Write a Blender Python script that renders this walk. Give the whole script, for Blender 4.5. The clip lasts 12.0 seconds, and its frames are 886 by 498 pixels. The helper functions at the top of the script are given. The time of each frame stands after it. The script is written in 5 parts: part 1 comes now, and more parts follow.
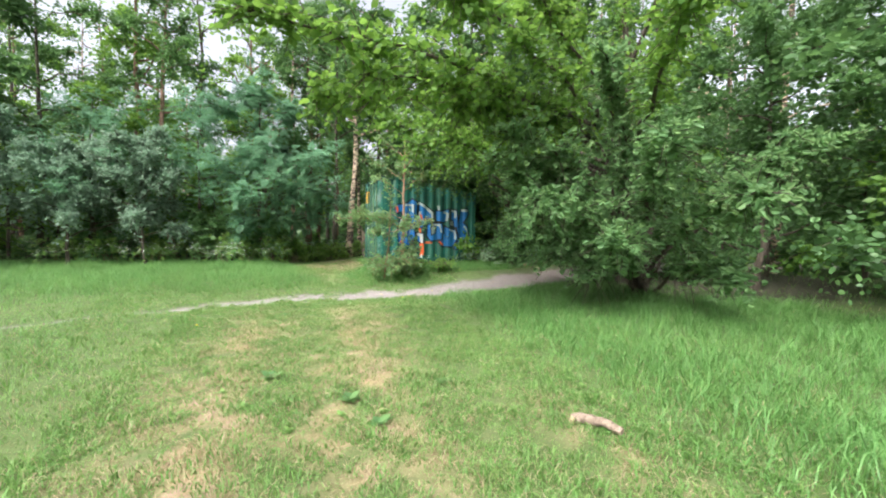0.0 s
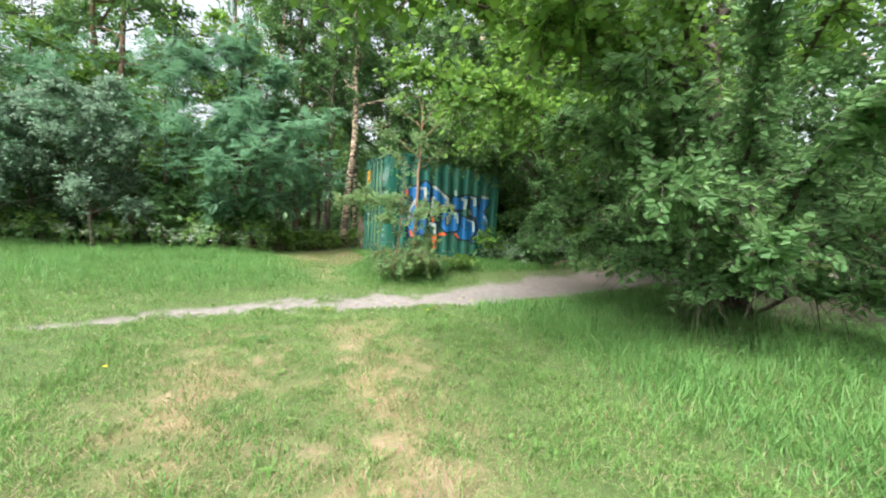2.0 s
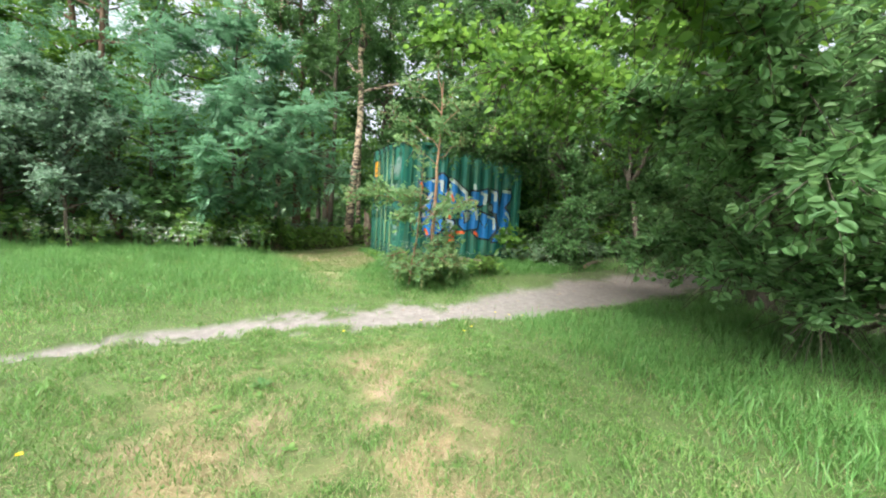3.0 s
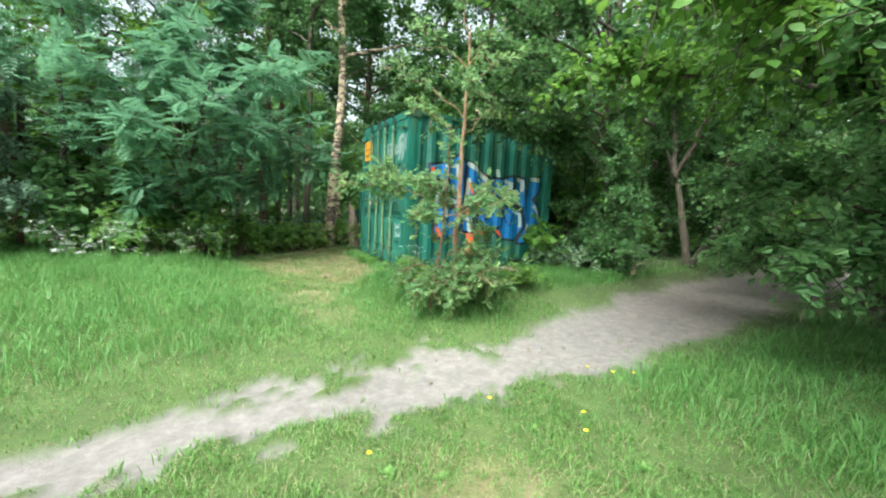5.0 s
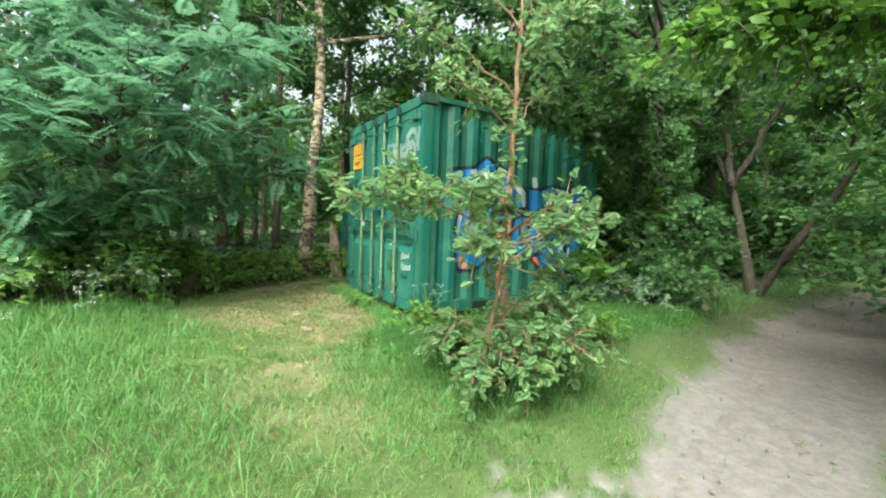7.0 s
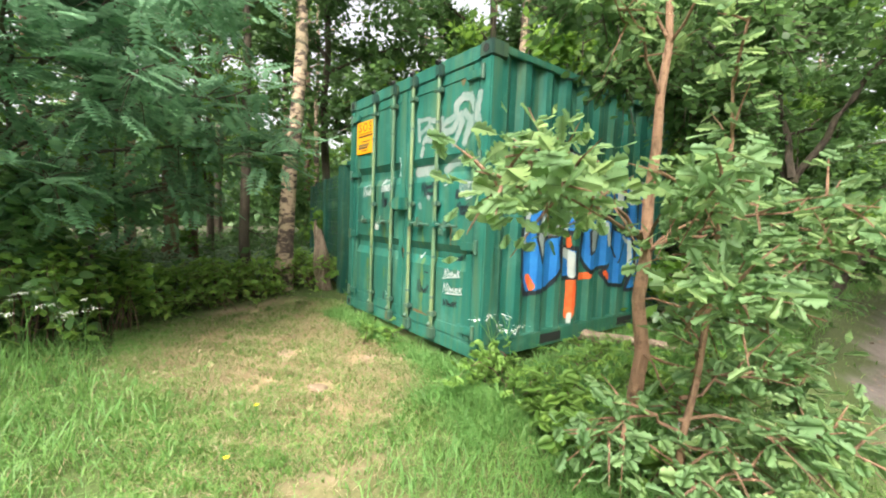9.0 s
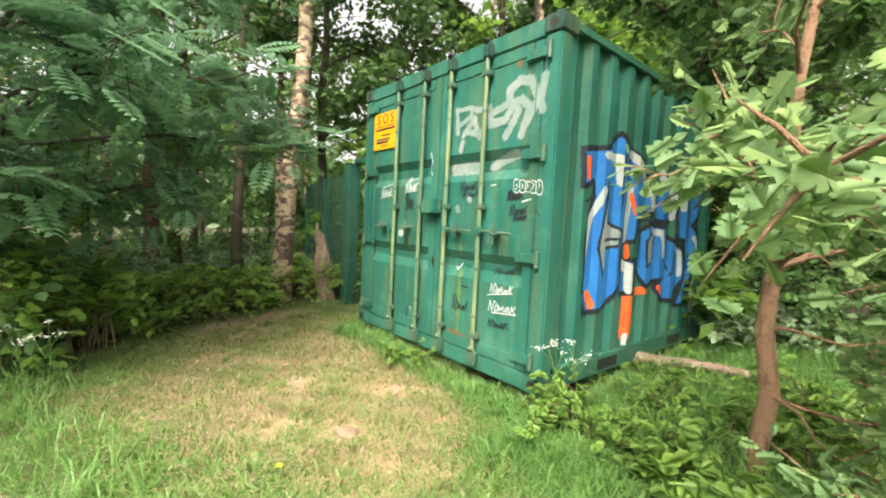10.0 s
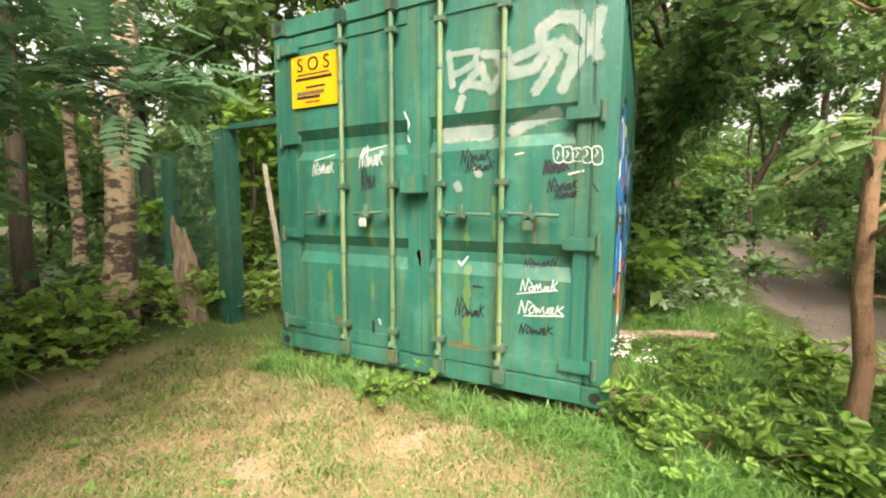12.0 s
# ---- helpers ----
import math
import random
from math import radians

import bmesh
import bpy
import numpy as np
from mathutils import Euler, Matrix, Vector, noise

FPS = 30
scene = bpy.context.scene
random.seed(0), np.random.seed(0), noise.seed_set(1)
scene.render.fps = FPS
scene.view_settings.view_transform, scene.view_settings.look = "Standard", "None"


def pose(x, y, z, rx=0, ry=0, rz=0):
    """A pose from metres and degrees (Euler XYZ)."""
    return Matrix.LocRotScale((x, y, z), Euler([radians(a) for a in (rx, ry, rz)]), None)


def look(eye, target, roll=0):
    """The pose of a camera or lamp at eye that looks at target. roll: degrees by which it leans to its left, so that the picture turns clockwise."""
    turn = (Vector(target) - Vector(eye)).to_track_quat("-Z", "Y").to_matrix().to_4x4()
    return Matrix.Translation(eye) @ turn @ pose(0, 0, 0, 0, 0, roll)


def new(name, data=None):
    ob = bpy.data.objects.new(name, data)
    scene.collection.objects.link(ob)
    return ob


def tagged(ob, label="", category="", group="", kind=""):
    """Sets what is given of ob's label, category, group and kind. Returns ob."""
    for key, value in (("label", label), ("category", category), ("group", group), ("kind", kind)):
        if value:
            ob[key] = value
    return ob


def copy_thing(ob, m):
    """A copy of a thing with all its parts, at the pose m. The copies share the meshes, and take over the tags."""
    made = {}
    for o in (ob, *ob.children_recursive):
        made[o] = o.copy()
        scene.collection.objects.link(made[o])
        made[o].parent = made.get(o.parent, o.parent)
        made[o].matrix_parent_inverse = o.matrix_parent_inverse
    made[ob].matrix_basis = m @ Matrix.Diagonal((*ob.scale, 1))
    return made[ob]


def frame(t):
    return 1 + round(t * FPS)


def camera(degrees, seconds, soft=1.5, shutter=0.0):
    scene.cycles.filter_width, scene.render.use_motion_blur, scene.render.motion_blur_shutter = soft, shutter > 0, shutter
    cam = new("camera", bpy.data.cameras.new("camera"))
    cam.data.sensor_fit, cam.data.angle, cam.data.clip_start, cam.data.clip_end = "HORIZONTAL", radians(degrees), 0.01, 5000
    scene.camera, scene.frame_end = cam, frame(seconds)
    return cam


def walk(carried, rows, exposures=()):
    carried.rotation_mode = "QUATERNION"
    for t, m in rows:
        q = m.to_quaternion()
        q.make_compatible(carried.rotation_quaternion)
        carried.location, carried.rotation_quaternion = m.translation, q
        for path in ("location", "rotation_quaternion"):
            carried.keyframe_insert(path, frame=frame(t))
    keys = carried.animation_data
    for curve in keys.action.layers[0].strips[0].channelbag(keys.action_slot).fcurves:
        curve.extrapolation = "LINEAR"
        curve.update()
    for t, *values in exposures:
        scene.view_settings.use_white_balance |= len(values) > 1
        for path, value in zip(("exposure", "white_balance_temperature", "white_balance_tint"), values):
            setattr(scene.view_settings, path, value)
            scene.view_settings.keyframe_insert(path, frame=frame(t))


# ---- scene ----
cam = camera(94.7, 12.0, 2.0)
PATH = [
    (0, (-0.665, -0.671, 1.387), (0.076, 1.184, 1.29), 0.9),
    (0.5, (-0.645, -0.246, 1.392), (0.098, 1.609, 1.327), 1.1),
    (1, (-0.667, 0.286, 1.371), (0.15, 2.109, 1.28), 1.9),
    (1.5, (-0.586, 0.861, 1.342), (0.216, 2.688, 1.207), 2.7),
    (2, (-0.596, 1.446, 1.344), (0.204, 3.273, 1.201), 3.2),
    (2.5, (-0.614, 1.995, 1.371), (0.207, 3.811, 1.208), 3.2),
    (3, (-0.61, 2.554, 1.389), (0.201, 4.374, 1.215), 3.3),
    (3.2, (-0.597, 2.777, 1.38), (0.224, 4.592, 1.198), 3.4),
    (4.8, (-0.525, 4.549, 1.433), (0.404, 6.306, 1.211), 3.2),
    (5, (-0.482, 4.729, 1.433), (0.453, 6.483, 1.215), 3.0),
    (5.5, (-0.368, 5.264, 1.413), (0.574, 7.017, 1.218), 2.9),
    (6, (-0.319, 5.777, 1.383), (0.673, 7.503, 1.201), 2.9),
    (6.5, (-0.249, 6.283, 1.374), (0.789, 7.984, 1.212), 3.1),
    (6.7, (-0.224, 6.444, 1.406), (0.818, 8.145, 1.26), 2.5),
    (8.3, (-0.071, 7.789, 1.497), (1.036, 9.452, 1.393), 2.3),
    (8.5, (-0.095, 7.964, 1.487), (1.031, 9.612, 1.374), 2.3),
    (9, (-0.17, 8.377, 1.498), (1.05, 9.955, 1.351), 2.2),
    (9.5, (-0.207, 8.738, 1.476), (1.052, 10.284, 1.325), 2.1),
    (10, (-0.207, 9.103, 1.491), (1.079, 10.629, 1.366), 2.9),
    (10.5, (-0.247, 9.438, 1.47), (1.17, 10.836, 1.267), 2.0),
    (11, (-0.297, 9.807, 1.492), (1.227, 11.079, 1.244), 0.4),
    (11.5, (-0.31, 10.207, 1.489), (1.336, 11.328, 1.304), -0.1),
    (12, (-0.313, 10.535, 1.466), (1.474, 11.412, 1.278), 0.3),
]
walk(cam, [(t, look(eye, target, roll)) for t, eye, target, roll in PATH], [(0, 1.42, 6250, 14), (3, 1.5, 6250, 8), (5, 1.52, 6000, 0), (6.5, 1.5, 6150, -3), (8.5, 1.66, 6600, 11), (12, 1.76, 7800, 17)])


# ---- world and light: a bright overcast sky with a soft high sun ----
world = bpy.data.worlds.new("overcast")
scene.world = world
world.use_nodes = True
wn = world.node_tree
wn.nodes.clear()
sky = wn.nodes.new("ShaderNodeTexSky")
sky.sky_type = "NISHITA"
sky.sun_disc = False
sky.sun_elevation = radians(52)
sky.sun_rotation = radians(238)
sky.dust_density = 6.0
sky.ozone_density = 1.0
hsv = wn.nodes.new("ShaderNodeHueSaturation")
hsv.inputs["Saturation"].default_value = 0.25
wbg = wn.nodes.new("ShaderNodeBackground")
wbg.inputs["Strength"].default_value = 0.15
wout = wn.nodes.new("ShaderNodeOutputWorld")
wn.links.new(sky.outputs[0], hsv.inputs["Color"])
wn.links.new(hsv.outputs[0], wbg.inputs[0])
wn.links.new(wbg.outputs[0], wout.inputs[0])
sun = new("sun", bpy.data.lights.new("sun", "SUN"))
sun.data.energy = 2.3
sun.data.angle = radians(30)
sun.data.color = (1.0, 0.96, 0.88)
sun.matrix_world = look((-22, -6, 34), (0, 8, 0))


# ---- materials ----
class Nodes:
    def __init__(self, name):
        self.mat = bpy.data.materials.new(name)
        self.mat.use_nodes = True
        self.tree = self.mat.node_tree
        self.bsdf = self.tree.nodes["Principled BSDF"]
        self.out = self.tree.nodes["Material Output"]

    def add(self, kind, **inputs):
        n = self.tree.nodes.new(kind)
        for k, v in inputs.items():
            n.inputs[k].default_value = v
        return n

    def link(self, a, b):
        self.tree.links.new(a, b)

    def coords(self):
        return self.add("ShaderNodeTexCoord").outputs["Object"]

    def noise(self, scale, detail=4.0, rough=0.6, vec=None):
        n = self.add("ShaderNodeTexNoise", Scale=scale, Detail=detail, Roughness=rough)
        self.link(vec if vec is not None else self.coords(), n.inputs["Vector"])
        return n.outputs["Fac"]

    def ramp(self, fac, *stops):
        r = self.add("ShaderNodeValToRGB")
        e = r.color_ramp.elements
        while len(e) < len(stops):
            e.new(0.5)
        for el, (p, c) in zip(e, stops):
            el.position = p
            el.color = (*c, 1) if len(c) == 3 else c
        self.link(fac, r.inputs[0])
        return r.outputs["Color"]

    def mix(self, fac, a, b, mode="MIX"):
        m = self.add("ShaderNodeMix")
        m.data_type = "RGBA"
        m.blend_type = mode
        for v, s in ((fac, m.inputs[0]), (a, m.inputs[6]), (b, m.inputs[7])):
            if isinstance(v, (int, float)):
                s.default_value = v
            elif isinstance(v, tuple):
                s.default_value = (*v, 1)
            else:
                self.link(v, s)
        return m.outputs[2]

    def math(self, op, a, b=0.0):
        m = self.add("ShaderNodeMath")
        m.operation = op
        for v, s in ((a, m.inputs[0]), (b, m.inputs[1])):
            if isinstance(v, (int, float)):
                s.default_value = v
            else:
                self.link(v, s)
        return m.outputs[0]

    def bump(self, height, strength=0.3, dist=0.02):
        b = self.add("ShaderNodeBump", Strength=strength, Distance=dist)
        self.link(height, b.inputs["Height"])
        self.link(b.outputs[0], self.bsdf.inputs["Normal"])

    def base(self, colour, rough=0.7, metal=0.0):
        if isinstance(colour, tuple):
            self.bsdf.inputs["Base Color"].default_value = (*colour, 1)
        else:
            self.link(colour, self.bsdf.inputs["Base Color"])
        self.bsdf.inputs["Roughness"].default_value = rough
        self.bsdf.inputs["Metallic"].default_value = metal
        return self.mat


def leaf_material(name, dark, light, fresh, glow=0.35, rough=0.45):
    """Leaves: island by island variation, a drift of tone over a metre, and light through the blade."""
    dark, light, fresh = ((r, g, b * 1.35) for r, g, b in (dark, light, fresh))
    n = Nodes(name)
    isl = n.add("ShaderNodeNewGeometry").outputs["Random Per Island"]
    obj = n.add("ShaderNodeObjectInfo").outputs["Random"]
    drift = n.noise(0.9, 3.0)
    broad = n.noise(0.28, 2.0)
    fac = n.math("ADD", n.math("MULTIPLY", isl, 0.5), n.math("ADD", n.math("MULTIPLY", drift, 0.5), n.math("MULTIPLY", broad, 0.45)))
    fac = n.math("SUBTRACT", fac, 0.2)
    col = n.ramp(fac, (0.2, dark), (0.62, light), (0.95, fresh))
    col = n.mix(n.math("MULTIPLY", obj, 0.25), col, dark)
    fine = n.noise(60.0, 2.0)
    col = n.mix(0.18, col, n.ramp(fine, (0.3, (0.02, 0.03, 0.01)), (0.7, (0.25, 0.33, 0.12))))
    n.base(col, rough)
    n.bsdf.inputs["Specular IOR Level"].default_value = 0.35
    tr = n.add("ShaderNodeBsdfTranslucent")
    n.link(n.mix(0.35, col, fresh), tr.inputs["Color"])
    mx = n.add("ShaderNodeMixShader", Fac=glow)
    n.link(n.bsdf.outputs[0], mx.inputs[1])
    n.link(tr.outputs[0], mx.inputs[2])
    n.link(mx.outputs[0], n.out.inputs["Surface"])
    return n.mat


def bark_material(name, c1, c2, scale=14.0, patch=None):
    n = Nodes(name)
    vec = n.add("ShaderNodeMapping")
    vec.inputs["Scale"].default_value = (1, 1, 0.25)
    n.link(n.coords(), vec.inputs["Vector"])
    f = n.noise(scale, 6.0, 0.7, vec.outputs[0])
    col = n.ramp(f, (0.3, c1), (0.7, c2))
    if patch:
        band = n.add("ShaderNodeMapping")
        band.inputs["Scale"].default_value = (1, 1, 2.2)
        n.link(n.coords(), band.inputs["Vector"])
        g = n.noise(5.5, 3.0, 0.6, band.outputs[0])
        col = n.mix(n.ramp(g, (0.46, (0, 0, 0)), (0.54, (1, 1, 1))), col, patch)
    moss = n.noise(2.3, 3.0)
    col = n.mix(n.ramp(moss, (0.55, (0, 0, 0)), (0.75, (0.5, 0.5, 0.5))), col, (0.09, 0.12, 0.04))
    fleck = n.noise(scale * 3.5, 4.0, 0.7)
    col = n.mix(n.ramp(fleck, (0.55, (0, 0, 0)), (0.7, (0.6, 0.6, 0.6))), col, c1)
    n.bump(f, 1.0, 0.05)
    return n.base(col, 0.9)


LEAF_WOOD = leaf_material("leaf_wood", (0.035, 0.1, 0.027), (0.088, 0.205, 0.053), (0.18, 0.325, 0.065), 0.5)
LEAF_BLUE = leaf_material("leaf_rowan", (0.07, 0.2, 0.085), (0.155, 0.345, 0.145), (0.27, 0.48, 0.21), 0.5, 0.42)
LEAF_WILLOW = leaf_material("leaf_willow", (0.12, 0.23, 0.11), (0.24, 0.38, 0.2), (0.38, 0.5, 0.28), 0.48)
LEAF_HAZEL = leaf_material("leaf_hazel", (0.06, 0.17, 0.045), (0.135, 0.295, 0.08), (0.28, 0.46, 0.11), 0.52)
# brighter than LEAF_HAZEL, to paint foliage that stands in good light
LEAF_BROAD_LIT = leaf_material("leaf_broad_lit", (0.085, 0.22, 0.06), (0.19, 0.37, 0.11), (0.36, 0.54, 0.15), 0.55)
LEAF_LIME = leaf_material("leaf_fresh", (0.06, 0.165, 0.02), (0.135, 0.29, 0.035), (0.33, 0.53, 0.06), 0.55)
LEAF_OAK = leaf_material("leaf_oak", (0.12, 0.26, 0.085), (0.235, 0.41, 0.14), (0.46, 0.61, 0.16), 0.55, 0.5)
LEAF_BRAMBLE = leaf_material("leaf_bramble", (0.12, 0.26, 0.045), (0.25, 0.46, 0.075), (0.46, 0.64, 0.1), 0.5, 0.42)
LEAF_DUSK = leaf_material("leaf_undergrowth", (0.12, 0.22, 0.09), (0.24, 0.38, 0.16), (0.44, 0.54, 0.32), 0.45, 0.28)
GRASS_SHORT = leaf_material("grass_short", (0.075, 0.18, 0.03), (0.15, 0.34, 0.055), (0.37, 0.48, 0.12), 0.38, 0.5)
GRASS_TALL = leaf_material("grass_tall", (0.08, 0.21, 0.04), (0.15, 0.36, 0.07), (0.31, 0.5, 0.12), 0.42, 0.45)
STRAW = leaf_material("straw", (0.25, 0.185, 0.075), (0.43, 0.34, 0.15), (0.6, 0.5, 0.27), 0.25, 0.6)
BARK_DARK = bark_material("bark_dark", (0.035, 0.028, 0.02), (0.13, 0.105, 0.075))
BARK_PINE = bark_material("bark_brown", (0.09, 0.055, 0.035), (0.24, 0.15, 0.1))
BARK_OAK = bark_material("bark_young_oak", (0.14, 0.075, 0.045), (0.44, 0.28, 0.17), 34.0, (0.37, 0.22, 0.135))
BARK_BIRCH = bark_material("bark_birch", (0.05, 0.035, 0.03), (0.16, 0.12, 0.09), 12.0, (0.5, 0.38, 0.26))
WOOD_DEAD = bark_material("dead_wood", (0.14, 0.1, 0.07), (0.4, 0.31, 0.23), 20.0)
POLE_WOOD = bark_material("pale_wood", (0.3, 0.27, 0.22), (0.55, 0.5, 0.44), 25.0)
PETAL = Nodes("white_petal").base((0.8, 0.8, 0.74), 0.6)
YELLOW_PETAL = Nodes("yellow_petal").base((0.75, 0.58, 0.02), 0.6)


def paint_material(name, base, worn, rust=0.25, rough=0.42):
    """Old container paint: faded patches, vertical dirt runs, scuffs and rust."""
    n = Nodes(name)
    fade = n.noise(1.7, 5.0)
    col = n.mix(n.ramp(fade, (0.35, (0, 0, 0)), (0.75, (0.75, 0.75, 0.75))), base, worn)
    run = n.add("ShaderNodeMapping")
    run.inputs["Scale"].default_value = (9, 9, 0.55)
    n.link(n.coords(), run.inputs["Vector"])
    drip = n.noise(2.0, 5.0, 0.6, run.outputs[0])
    col = n.mix(n.ramp(drip, (0.47, (0, 0, 0)), (0.72, (0.62, 0.62, 0.62))), col, (0.1, 0.14, 0.055))
    grime = n.noise(0.8, 7.0, 0.7, run.outputs[0])
    col = n.mix(n.ramp(grime, (0.45, (0, 0, 0)), (0.7, (0.55, 0.55, 0.55))), col, (0.012, 0.055, 0.04))
    chalk = n.noise(3.2, 7.0, 0.75)
    col = n.mix(n.ramp(chalk, (0.52, (0, 0, 0)), (0.72, (0.35, 0.35, 0.35))), col, (0.1, 0.27, 0.21))
    scuff = n.noise(28.0, 6.0, 0.75)
    col = n.mix(n.ramp(scuff, (0.62, (0, 0, 0)), (0.74, (0.4, 0.4, 0.4))), col, (0.25, 0.38, 0.31))
    spot = n.noise(4.5, 8.0, 0.7)
    col = n.mix(n.ramp(spot, (0.72 - rust * 0.16, (0, 0, 0)), (0.78 - rust * 0.1, (0.8, 0.8, 0.8))), col, (0.16, 0.07, 0.03))
    n.bump(n.noise(45.0, 4.0), 0.12, 0.004)
    return n.base(col, rough)


GREEN = paint_material("green_paint", (0.008, 0.1, 0.076), (0.02, 0.165, 0.125))
GREEN_DARK = paint_material("green_rail_paint", (0.01, 0.09, 0.06), (0.025, 0.15, 0.1), 0.5)
FENCE_GREEN = paint_material("fence_paint", (0.006, 0.07, 0.055), (0.015, 0.11, 0.08), 0.05)
BAR_PAINT = paint_material("bar_paint", (0.055, 0.15, 0.095), (0.27, 0.29, 0.1), 0.7)
STEEL = paint_material("worn_steel", (0.025, 0.09, 0.065), (0.1, 0.13, 0.1), 0.9)
CASTING = paint_material("casting_paint", (0.01, 0.035, 0.03), (0.02, 0.06, 0.05), 0.6)
# black of the seals and top cams, and the painted shade inside holes
RUBBER_HOLE_BLACK = Nodes("black_rubber_and_hole_shade").base((0.012, 0.014, 0.013), 0.7)


def spray_material(name, colour, other, rough=0.5):
    n = Nodes(name)
    f = n.noise(7.0, 5.0, 0.65)
    return n.base(n.mix(n.ramp(f, (0.4, (0, 0, 0)), (0.72, (0.7, 0.7, 0.7))), colour, other), rough)


SPRAY_BLUE = spray_material("spray_blue", (0.008, 0.13, 0.38), (0.022, 0.21, 0.5))
SPRAY_BLACK = spray_material("spray_black", (0.008, 0.01, 0.015), (0.02, 0.03, 0.04))
SPRAY_WHITE = spray_material("spray_white", (0.36, 0.42, 0.4), (0.5, 0.53, 0.51))
SPRAY_PALE = spray_material("spray_pale", (0.14, 0.22, 0.195), (0.3, 0.305, 0.295))
SPRAY_SILVER = spray_material("spray_silver", (0.2, 0.25, 0.24), (0.32, 0.38, 0.36))
SPRAY_ORANGE = spray_material("spray_orange", (0.65, 0.09, 0.02), (0.75, 0.2, 0.06))
RUN_YELLOW = spray_material("yellow_run", (0.08, 0.15, 0.05), (0.025, 0.14, 0.09))
RUN_RUST = spray_material("rust_run", (0.14, 0.075, 0.03), (0.04, 0.14, 0.08))
SIGN_YELLOW = spray_material("sign_yellow", (0.72, 0.3, 0.004), (0.66, 0.34, 0.02), 0.45)
PADLOCK_WHITE = Nodes("padlock_body").base((0.45, 0.47, 0.45), 0.35, 0.3)


# ---- mesh helpers ----
def np_mesh(name, verts, tris, smooth=False):
    me = bpy.data.meshes.new(name)
    verts = np.ascontiguousarray(verts, dtype=np.float32)
    tris = np.ascontiguousarray(tris, dtype=np.int32)
    me.vertices.add(len(verts))
    me.vertices.foreach_set("co", verts.ravel())
    me.loops.add(tris.size)
    me.loops.foreach_set("vertex_index", tris.ravel())
    me.polygons.add(len(tris))
    me.polygons.foreach_set("loop_start", np.arange(0, tris.size, 3, dtype=np.int32))
    if smooth:
        me.polygons.foreach_set("use_smooth", np.ones(len(tris), dtype=bool))
    me.update(calc_edges=True)
    return me


def empty_thing(name, loc, label, category, group="", rz=0.0):
    ob = new(name)
    ob.matrix_world = pose(*loc, 0, 0, rz)
    return tagged(ob, label, category, group)


def part(name, data, material, parent, label="", bevel=0.0):
    """A bmesh or a mesh as ONE object under its thing."""
    if isinstance(data, bmesh.types.BMesh):
        if bevel:
            bmesh.ops.bevel(data, geom=data.edges[:], offset=bevel, segments=2, affect="EDGES", clamp_overlap=True)
        me = bpy.data.meshes.new(name)
        data.to_mesh(me)
        data.free()
    else:
        me = data
    if not me.materials:
        me.materials.append(material)
    ob = new(name, me)
    ob.parent = parent
    if label:
        tagged(ob, label)
    return ob


def box(lo, hi, bm=None):
    bm = bm or bmesh.new()
    lo, hi = Vector(lo), Vector(hi)
    bmesh.ops.create_cube(bm, size=1, matrix=Matrix.LocRotScale((lo + hi) / 2, None, hi - lo))
    return bm


def rod(a, b, r, bm=None, sides=10, r2=None):
    bm = bm or bmesh.new()
    a, b = Vector(a), Vector(b)
    m = Matrix.Translation((a + b) / 2) @ (b - a).to_track_quat("Z", "Y").to_matrix().to_4x4()
    bmesh.ops.create_cone(bm, cap_ends=True, segments=sides, radius1=r, radius2=r if r2 is None else r2, depth=(b - a).length, matrix=m)
    return bm


def tubes(paths, sides=6):
    """Tapered tubes along polylines [(points, radii)] as vertices and triangles."""
    V, F, n0 = [], [], 0
    ang = np.linspace(0, 2 * np.pi, sides, endpoint=False)
    for pts, rad in paths:
        pts = np.asarray(pts, float)
        d = np.gradient(pts, axis=0)
        d /= np.linalg.norm(d, axis=1, keepdims=True) + 1e-9
        ref = np.where(np.abs(d[:, 2:3]) > 0.9, np.array([[1.0, 0, 0]]), np.array([[0, 0, 1.0]]))
        u = np.cross(d, ref)
        u /= np.linalg.norm(u, axis=1, keepdims=True) + 1e-9
        w = np.cross(d, u)
        wob = 1 + 0.08 * np.sin(3 * ang[None] + 2.1 * np.arange(len(pts))[:, None])
        ring = pts[:, None] + (u[:, None] * np.cos(ang)[None, :, None] + w[:, None] * np.sin(ang)[None, :, None]) * (np.asarray(rad)[:, None] * wob)[:, :, None]
        V.append(ring.reshape(-1, 3))
        k = len(pts)
        i = (np.arange(k - 1)[:, None] * sides + np.arange(sides)[None]).ravel()
        j = (np.arange(k - 1)[:, None] * sides + (np.arange(sides)[None] + 1) % sides).ravel()
        F.append(np.concatenate([np.stack([i, j, j + sides], 1), np.stack([i, j + sides, i + sides], 1)]) + n0)
        n0 += len(ring.reshape(-1, 3))
    return np.concatenate(V), np.concatenate(F)


def fan(outline, fold=0.06):
    """A leaf blade of unit length along +Y from the right half of its outline, folded along its midrib."""
    right = [(x, y, abs(x) * fold * 2) for x, y in outline]
    left = [(-x, y, z) for x, y, z in right]
    v = [(0, 0, 0), (0, 0.5, 0), (0, 1, -0.06)] + right + left
    k = len(right)
    t = []
    for side in (3, 3 + k):
        ring = [0] + list(range(side, side + k)) + [2]
        t += [(1, a, b) for a, b in zip(ring, ring[1:])]
    return np.array(v, float), np.array(t)


